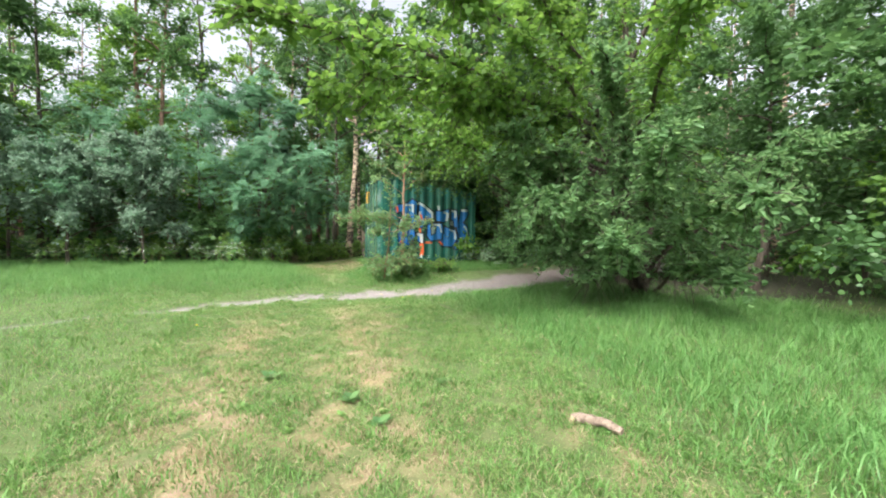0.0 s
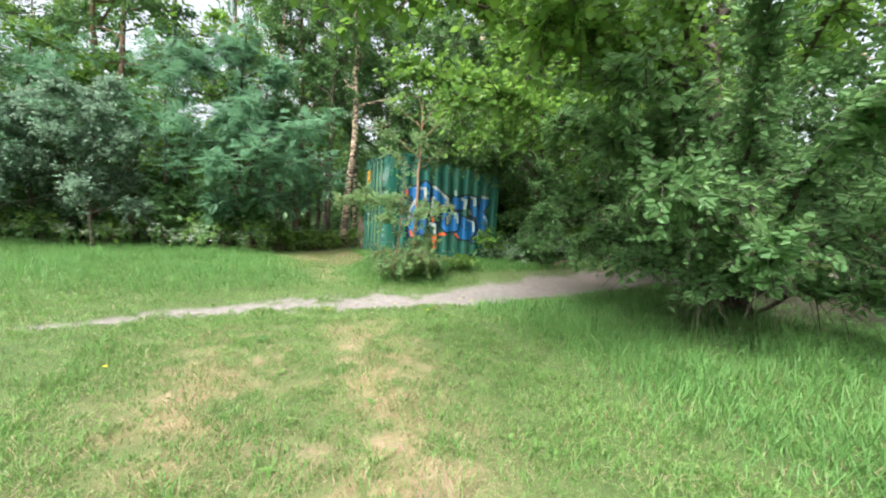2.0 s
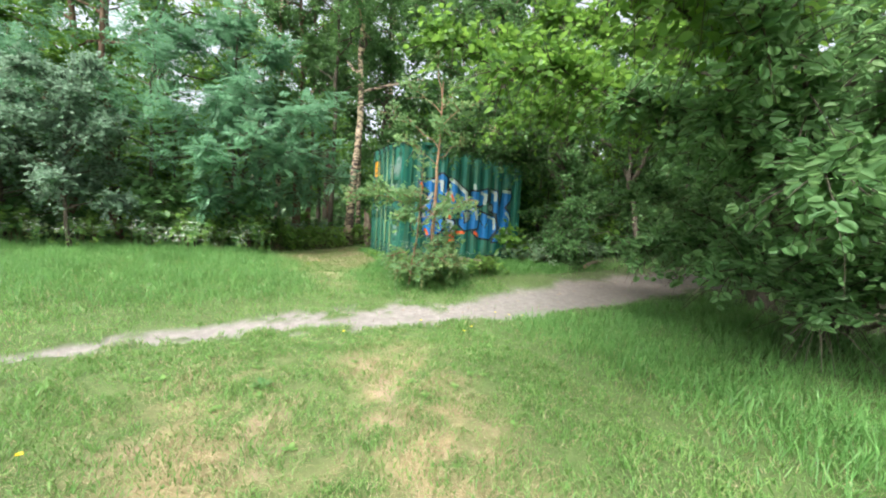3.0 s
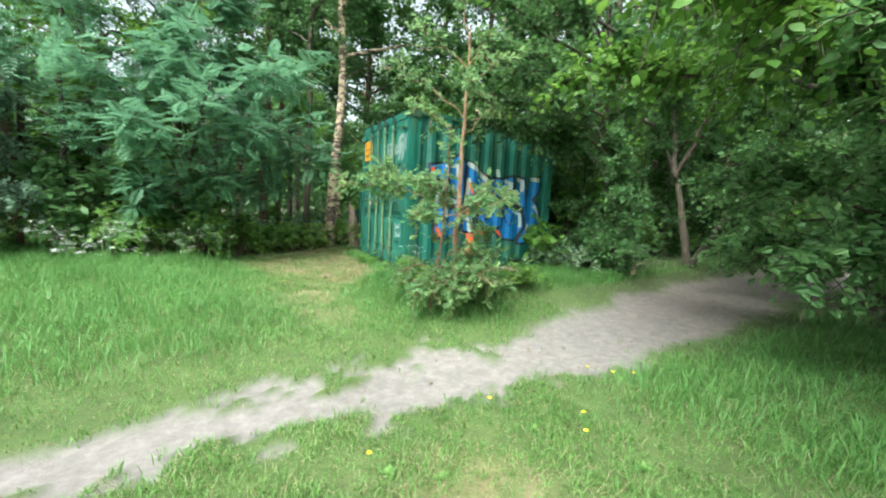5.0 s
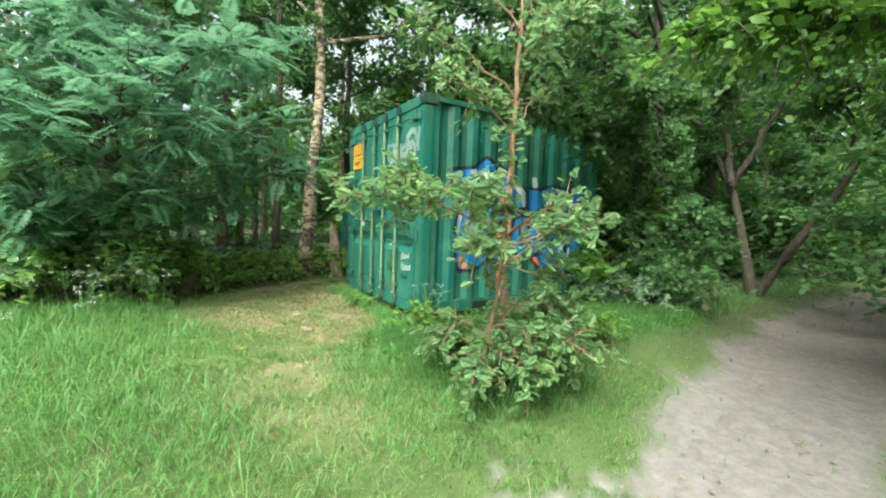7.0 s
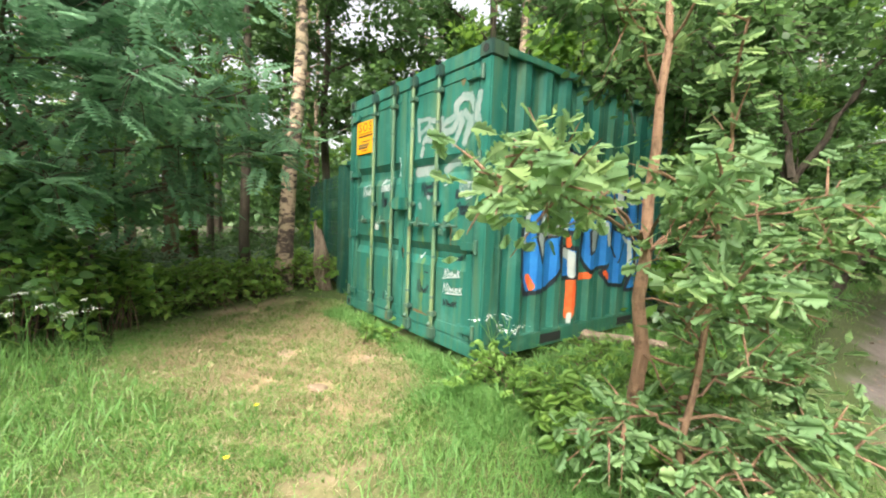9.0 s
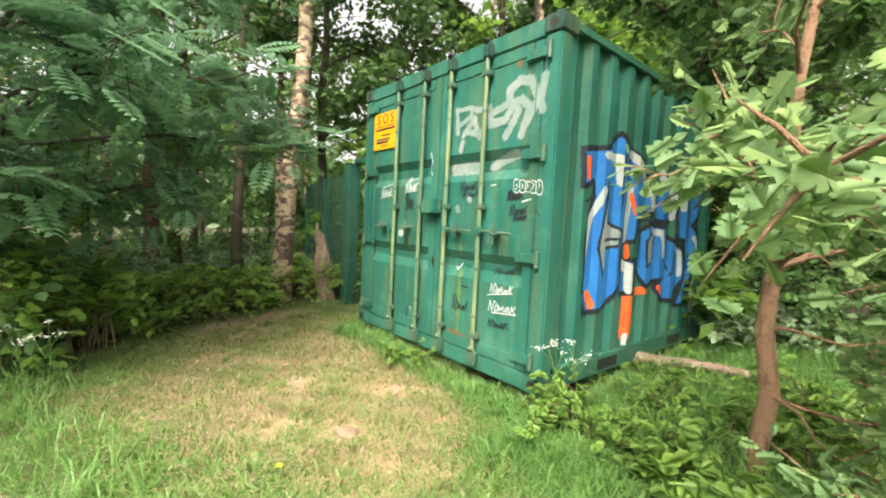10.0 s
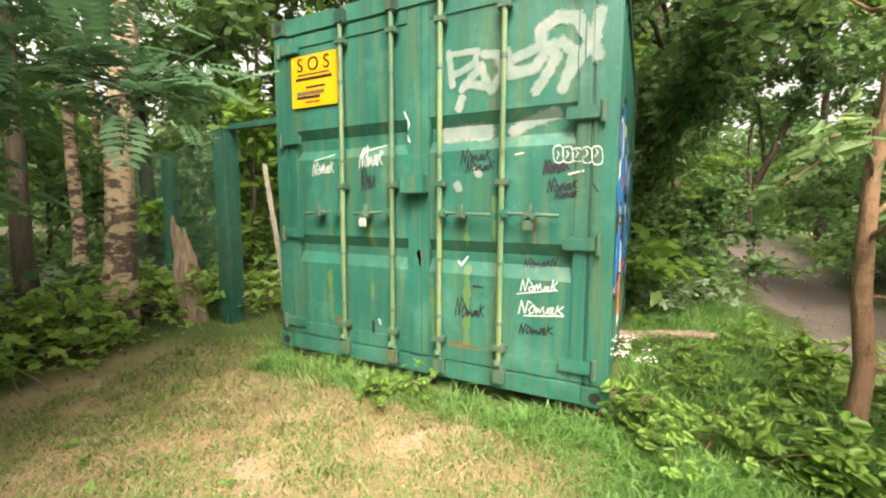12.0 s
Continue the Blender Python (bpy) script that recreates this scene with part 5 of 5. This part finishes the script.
bushes = [woody("understory_shrub", (0, 0, -60), "dark leafy shrub under the trees", "shrub", 210 + i, tree_stems(220 + i, h, 0.05, 12, rch, 0.08, 0.35), BARK_DARK, lf, RHOMB, 0.2, 300, 0.8, 12, 0.12, 0.6, 0.3, "shrubs of the wood", twig_tubes=False)
          for i, (h, rch, lf) in enumerate(((3.2, 1.7, LEAF_WOOD), (4.2, 1.9, LEAF_LIME), (2.4, 1.5, LEAF_HAZEL)))]
placing = np.random.default_rng(12)


def plant_out(protos, spots, zlift=0.0):
    for k, (x, y) in enumerate(spots):
        ob = copy_thing(protos[k % len(protos)], pose(x, y, float(gz(x, y)) - 0.05 + zlift, 0, 0, float(placing.uniform(0, 360))))
        s = float(placing.uniform(0.82, 1.15))
        ob.scale = (s, s, s * float(placing.uniform(0.92, 1.1)))


rows_of_trees = []
for depth, step, off in ((17.2, 2.9, 0.0), (21.5, 3.4, 1.1), (25, 3.6, 0.4), (29, 4.2, 1.5)):
    for x in np.arange(-20 + off, 14, step):
        rows_of_trees.append((x + placing.normal(0, 0.5), depth + placing.normal(0, 0.6)))
right_wood = []
for x in np.arange(6.2, 24, 2.3):
    for y in (11.8, 14.3, 17.0):
        if not (x < 8 and y < 13):
            right_wood.append((x + placing.normal(0, 0.5), y + placing.normal(0, 0.5)))
for x, y in ((10.5, 5.6), (12.5, 3.5), (10.8, 2.0), (13.5, 1.0), (15.5, 4.0), (17.5, 5.2), (9.8, -0.8), (12.6, -2.5), (20, 3), (24, 6), (24, 10), (8.6, 1.6), (5.7, 13.9), (6.6, 15.6)):
    right_wood.append((x, y))
left_wood = [(-10.5, 15.0), (-12.5, 13.0), (-13.5, 10.5), (-15.5, 8.0), (-16, 12), (-18, 14), (-14.5, 5.5), (-17.5, 4.0)]
plant_out(kinds, rows_of_trees + left_wood)
# only the darker-leaved kinds on the right: canopy shade put into leaf colour
plant_out([kinds[0], kinds[3]], right_wood)
low = [(x + placing.normal(0, 0.35), 15.9 + placing.normal(0, 0.3)) for x in (-14.5, -12.6, -10.8, -9.3, -7.8, -6.4, -4.6, -2.6)]
low += [(x + placing.normal(0, 0.5), 19.5 + placing.normal(0, 0.7)) for x in np.arange(-16, 12, 3.1)]
low += [(10.6, 10.7), (12.6, 10.4), (15.2, 9.9), (18, 9.6), (21.5, 9.4), (25, 8.5), (26, 6.2), (23, 4.6), (27, 4)]
low += [(5.75, 11.1), (5.6, 12.4), (7.2, 11.6), (8.8, 11.6), (5.9, 13.2)]
low += [(x + placing.normal(0, 0.5), 17.9 + placing.normal(0, 0.5)) for x in np.arange(-15, -3, 2.2)]
low += [(5.9, 12.2), (6.6, 10.9), (6.9, 13.4), (10.6, 11.2), (12.3, 11.0), (14.2, 10.8), (16.5, 10.2), (19, 9.8), (9.8, 12.6), (11.6, 13.2), (13.6, 13.4), (5.8, 14.8), (7.6, 15.2), (9.6, 5.2), (8.4, 2.6), (10.9, 4.0), (12.8, 5.0), (14.8, 4.6), (17.4, 3.4), (20.5, 4.5), (10.2, 0.2), (-12.4, 10.8), (-13.4, 8.2), (-11.6, 13.4), (-14.4, 6.2), (6.4, 17.2), (4.4, 16.4)]
plant_out(bushes, low)
for ob in kinds + bushes:
    for o in list(ob.children_recursive) + [ob]:
        bpy.data.objects.remove(o)

# low green growth on the floor of the wood
ug = np.random.default_rng(70)
gx, gy = ug.uniform(-18, 24, 60000), ug.uniform(10.5, 27, 60000)
cl = ripple(gx, gy, 0.7)
keep = (under_trees(gx, gy) > 0.6) & (on_path(gx, gy) < 0.2) & (cl > -0.55) & (ug.random(60000) < 0.8)
gx, gy, cl = gx[keep], gy[keep], cl[keep]
pos = np.stack([gx, gy, gz(gx, gy) + 0.05 + (0.45 + 0.3 * cl) * ug.random(len(gx))], 1)
v, f = scatter_blades(RHOMB, pos, ug.normal(0, 1, pos.shape) * [1, 1, 0.4], np.array([0, 0, 0.8]) + ug.normal(0, 0.5, pos.shape), ug.uniform(0.1, 0.24, len(pos)))
me = np_mesh("ground_cover", v, f)
me.materials.append(LEAF_WOOD)
tagged(new("ground_cover", me), "knee-high green undergrowth on the floor of the wood", "undergrowth", kind="stuff")

# far woods close the view
fr = np.random.default_rng(77)
n_far = 90000
ang = fr.uniform(radians(-25), radians(205), n_far)
rad = fr.uniform(36, 52, n_far)
hgt = 13.0 * fr.random(n_far) ** 1.25 * (0.72 + 0.28 * np.sin(ang * 23) * np.sin(ang * 9 + 1))
pos = np.stack([rad * np.cos(ang), 6 + rad * np.sin(ang), hgt], 1)
v, f = scatter_blades(RHOMB, pos, fr.normal(0, 1, (n_far, 3)), fr.normal(0, 1, (n_far, 3)), fr.uniform(0.45, 1.05, n_far))
me = np_mesh("far_woods", v, f)
me.materials.append(LEAF_WOOD)
tagged(new("far_woods", me), "dense green woods in the distance", "woods", kind="stuff")


# ---- low plants ----
def bramble(x, y, seed, spread, height, leaf, size, canes, label, flowers=0, shape=OVAL):
    """Arching canes with leaves in threes."""
    rng = np.random.default_rng(seed)
    ob = empty_thing("bramble", ground_at(x, y), label, "bramble", "brambles")
    S, D, L, paths = [], [], [], []
    for k in range(canes):
        a = rng.uniform(0, 2 * np.pi)
        ln = spread * rng.uniform(0.5, 1.1)
        tip = np.array([ln * math.cos(a), ln * math.sin(a), height * rng.uniform(0.1, 0.7)])
        p = curve((rng.normal(0, 0.12), rng.normal(0, 0.12), -0.03), tip, (0, 0, height * rng.uniform(0.4, 0.8)), 9, 0.02, rng)
        paths.append((p, np.linspace(0.006, 0.002, 9)))
        S.append(p[2:]), D.append(unit(np.gradient(p, axis=0))[2:])
    S, D = np.concatenate(S), np.concatenate(D)
    v, f = tubes(paths, 4)
    tagged(part("cane_growth", np_mesh("cane_growth", v, f), BARK_PINE, ob), kind="stuff")
    m = len(S)
    base = np.repeat(S, 3, 0) + rng.normal(0, 0.05, (m * 3, 3))
    base[:, 2] = np.maximum(base[:, 2], 0.02)
    d = np.repeat(D, 3, 0) * 0.3 + rng.normal(0, 0.8, (m * 3, 3)) * np.array([1, 1, 0.35])
    n = np.array([0, 0, 1.0]) + rng.normal(0, 0.4, (m * 3, 3))
    V, T = [], []
    off = 0
    lat = unit(np.cross(unit(d), n))
    for turn in (-1.1, 0.0, 1.1):
        dd = unit(d) * math.cos(turn) + lat * math.sin(turn)
        keep = clear_of_walk(base + np.array(ground_at(x, y)))
        v, f = scatter_blades(shape, base[keep], dd[keep], n[keep], (size * rng.uniform(0.6, 1.2, len(base)))[keep])
        V.append(v), T.append(f + off)
        off += len(v)
    part("foliage", np_mesh("foliage", np.concatenate(V), np.concatenate(T)), leaf, ob)
    if flowers:
        pick = rng.integers(0, m, flowers)
        c = S[pick] + rng.normal(0, 0.04, (flowers, 3)) + [0, 0, 0.06]
        pd = rng.normal(0, 1, (flowers * 5, 3)) * [1, 1, 0.3]
        v, f = scatter_blades(RHOMB, np.repeat(c, 5, 0), pd, np.array([0, 0, 1.0]) + rng.normal(0, 0.2, (flowers * 5, 3)), np.full(flowers * 5, 0.022))
        part("blossom", np_mesh("blossom", v, f), PETAL, ob, "small white flowers")
    return ob


for i, (x, y, sp, h, s, n) in enumerate(((1.88, 10.3, 0.34, 0.26, 0.055, 5), (2.1, 10.0, 0.35, 0.22, 0.06, 3), (1.72, 9.7, 0.3, 0.25, 0.085, 6), (2.55, 10.1, 0.45, 0.2, 0.055, 4), (2.05, 10.56, 0.22, 0.26, 0.055, 5), (1.84, 11.9, 0.22, 0.13, 0.05, 4), (2.6, 9.5, 0.4, 0.28, 0.07, 6), (3.1, 10.3, 0.4, 0.2, 0.06, 6), (1.95, 9.3, 0.32, 0.25, 0.085, 5), (3.4, 9.6, 0.5, 0.3, 0.07, 7))):
    bramble(x, y, 300 + i, sp, h, LEAF_BRAMBLE, s * 0.9, n, "bright green bramble with toothed leaves near the container", 0, ROUND)
spots = [(-0.2, 15.0), (0.4, 15.0), (0.9, 14.95), (1.4, 15.0), (1.0, 15.2), (1.9, 15.5), (0.2, 15.8), (1.5, 16.2), (2.3, 16.3), (-0.8, 15.5), (2.1, 15.1), (0.0, 16.8), (1.0, 17.2), (-1.6, 15.3), (2.9, 15.2), (3.2, 14.3)]
for i, (x, y) in enumerate(spots):
    bramble(x, y, 330 + i, 0.8, 0.55, LEAF_DUSK if y > 15.6 else LEAF_BRAMBLE, 0.085, 12, "dark bramble thicket with a few white flowers under the trees", 5)
for i, (x, y) in enumerate(((0.0, 14.35), (0.75, 14.5), (-0.6, 14.3), (-1.3, 14.6), (1.4, 14.7))):
    bramble(x, y, 360 + i, 0.5, 0.3, LEAF_BRAMBLE, 0.07, 8, "green bramble at the edge of the dry grass")
for i, (x, y, h) in enumerate(((-1.6, 13.6, 0.8), (-0.9, 13.7, 0.9), (-0.3, 13.9, 0.8), (-2.3, 13.9, 0.9), (-3.1, 14.1, 0.9), (-4.2, 14.2, 0.8), (-5.4, 14.3, 0.8), (-6.6, 14.4, 0.8))):
    bramble(x, y, 380 + i, 0.6, h, LEAF_BRAMBLE, 0.1, 12, "knee-high green undergrowth at the wood's edge")
for i, (x, y) in enumerate(((5.6, 10.4), (6.2, 11.3), (7.3, 10.9), (9.6, 10.9), (11.0, 10.5), (5.4, 11.6), (4.9, 10.2), (12.4, 10.2), (9.0, 7.0), (11.0, 6.6), (13.0, 6.0))):
    bramble(x, y, 400 + i, 0.7, 0.45, LEAF_BRAMBLE if i % 2 else LEAF_DUSK, 0.08, 14, "bramble under the trees beside the path")


def cow_parsley(x, y, seed, height):
    rng = np.random.default_rng(seed)
    ob = empty_thing("cow_parsley", ground_at(x, y), "cow parsley with lacy white flower heads in long grass", "wild flower", "cow parsley")
    paths, c = [], []
    top = np.array([rng.normal(0, 0.08), rng.normal(0, 0.08), height])
    paths.append((curve((0, 0, 0), top, (0.02, 0, 0), 6), np.linspace(0.004, 0.002, 6)))
    for k in range(4):
        a = rng.uniform(0, 6.28)
        tip = top * rng.uniform(0.75, 1.0) + np.array([0.12 * math.cos(a), 0.12 * math.sin(a), rng.uniform(-0.05, 0.06)])
        paths.append(([top * 0.6, (top * 0.6 + tip) / 2 + [0, 0, 0.02], tip], [0.003, 0.002, 0.0015]))
        c.append(tip)
    v, f = tubes(paths, 4)
    part("stem", np_mesh("stem", v, f), GRASS_TALL, ob)
    c = np.repeat(np.array(c + [top]), 16, 0)
    c = c + rng.normal(0, 0.022, c.shape) * [1, 1, 0.35]
    v, f = scatter_blades(RHOMB, c, rng.normal(0, 1, c.shape) * [1, 1, 0.2], np.array([0, 0, 1.0]) + rng.normal(0, 0.2, c.shape), np.full(len(c), 0.016))
    tagged(part("flower_head", np_mesh("flower_head", v, f), PETAL, ob, "white flower heads"), kind="stuff")
    return ob


protos = [cow_parsley(-1.3, 13.2, 500, 0.6), cow_parsley(-0.6, 13.0, 501, 0.5), cow_parsley(-2.2, 13.4, 502, 0.7)]
rp = np.random.default_rng(9)
for k in range(110):
    x, y = (rp.uniform(-8.5, -0.3), rp.uniform(12.4, 14.5)) if k < 100 else (rp.uniform(-3.0, -0.5), rp.uniform(10.5, 12.5))
    copy_thing(protos[k % 3], pose(*ground_at(x, y), 0, 0, rp.uniform(0, 360)))
for x, y in ((2.1, 10.58), (2.2, 10.5), (2.75, 9.2), (2.5, 9.05), (1.85, 8.9)):
    copy_thing(protos[k % 3], pose(*ground_at(x, y), 0, 0, rp.uniform(0, 360)))


def dandelion(x, y, seed):
    rng = np.random.default_rng(seed)
    ob = empty_thing("dandelion", ground_at(x, y), "yellow dandelion in the grass", "wild flower", "yellow flowers")
    part("stem", rod((0, 0, 0), (0.01, 0, 0.11), 0.002, sides=5), GRASS_TALL, ob)
    k = 22
    a = np.linspace(0, 4 * np.pi, k)
    d = np.stack([np.cos(a), np.sin(a), 0.25 + 0.5 * rng.random(k)], 1)
    v, f = scatter_blades(SLIM, np.tile([[0.01, 0, 0.11]], (k, 1)), d, np.tile([[0, 0, 1.0]], (k, 1)), np.full(k, 0.02))
    part("flower", np_mesh("flower", v, f), YELLOW_PETAL, ob, "yellow flower head")
    return ob


dandy = dandelion(1.35, 6.3, 1)
for x, y in ((1.55, 6.5), (2.3, 6.9), (2.45, 6.8), (0.2, 10.5), (-1.6, 4.9), (0.15, 6.6), (2.2, 7.05), (0.45, 11.0), (1.1, 6.9)):
    copy_thing(dandy, pose(*ground_at(x, y), 0, 0, rp.uniform(0, 360)))


def broad_weed(x, y, seed, size, label, leaf=GRASS_TALL):
    rng = np.random.default_rng(seed)
    ob = empty_thing("broad_weed", ground_at(x, y), label, "weed", "low weeds")
    k = 11
    a = np.arange(k) * 2.4
    d = np.stack([np.cos(a), np.sin(a), rng.uniform(0.15, 0.7, k)], 1)
    v, f = scatter_blades(OVAL, rng.normal(0, 0.008, (k, 3)) + [0, 0, 0.01], d, np.tile([[0, 0, 1.0]], (k, 1)), size * rng.uniform(0.6, 1.1, k))
    part("foliage", np_mesh("foliage", v, f), leaf, ob)
    return ob


weed = broad_weed(0.75, 3.4, 2, 0.045, "low plantain rosette in trodden grass", GRASS_SHORT)
for k in range(45):
    x, y = rp.uniform(-1.5, 2.2), rp.uniform(1.8, 7.0)
    copy_thing(weed, pose(*ground_at(x, y), 0, 0, rp.uniform(0, 360)))
for k in range(8):
    copy_thing(weed, pose(*ground_at(rp.uniform(0.2, 1.9), rp.uniform(9, 13.4)), 0, 0, rp.uniform(0, 360)))

for x, y, sz in ((-0.17, 2.4, 0.11), (-0.05, 1.95, 0.09), (-0.75, 3.1, 0.1), (0.62, 2.5, 0.09), (-0.6, 5.6, 0.1)):
    broad_weed(x, y, int(100 * y), sz, "dark green dock rosette in worn grass", LEAF_HAZEL)


def flat_stone(x, y, seed, size):
    """A worn pale stone sunk in the turf."""
    rng = np.random.default_rng(seed)
    bm = bmesh.new()
    bmesh.ops.create_icosphere(bm, subdivisions=3, radius=1.0)
    ph = rng.uniform(0, 6, 4)
    for v in bm.verts:
        k = 1 + 0.16 * math.sin(3 * v.co.x + ph[0]) + 0.12 * math.sin(4 * v.co.y + ph[1]) + 0.05 * math.sin(9 * v.co.x * v.co.y + ph[2])
        v.co = Vector((v.co.x * k * size, v.co.y * k * size * 0.7, v.co.z * size * 0.3))
    me = bpy.data.meshes.new("stone")
    bm.to_mesh(me)
    bm.free()
    me.materials.append(STONE)
    ob = new("stone", me)
    ob.matrix_world = pose(*ground_at(x, y, 0.012), 0, 0, float(rng.uniform(0, 360)))
    return tagged(ob, "flat pale sandy stone lying in dry grass", "stone", "pale stones")


sn = Nodes("sandstone")
sn.bump(sn.noise(60.0, 6.0, 0.7), 0.5, 0.01)
STONE = sn.base(sn.ramp(sn.noise(25.0, 6.0, 0.7), (0.3, (0.13, 0.095, 0.06)), (0.7, (0.26, 0.19, 0.125))), 0.9)
flat_stone(0.93, 11.28, 1, 0.085)

# dead leaves and twigs on the sand and under the trees
dl = np.random.default_rng(44)
xx, yy = dl.uniform(-2, 14, 9000), dl.uniform(5.5, 12.5, 9000)
keep = ((on_path(xx, yy) > 0.6) & (dl.random(9000) < np.clip((xx + 0.5) / 6, 0.06, 0.8))) | ((under_trees(xx, yy) > 0.5) & (dl.random(9000) < 0.7))
xx, yy = xx[keep], yy[keep]
pos = np.stack([xx, yy, gz(xx, yy) - 0.03 * on_path(xx, yy) + 0.012], 1)
d = dl.normal(0, 1, pos.shape) * [1, 1, 0.15]
v, f = scatter_blades(OVAL, pos, d, np.array([0, 0, 1.0]) + dl.normal(0, 0.25, pos.shape), dl.uniform(0.015, 0.05, len(pos)))
me = np_mesh("leaf_litter", v, f)
me.materials.append(WOOD_DEAD)
tagged(new("leaf_litter", me), "scattered brown dead leaves on sand and soil", "leaf litter", kind="stuff")
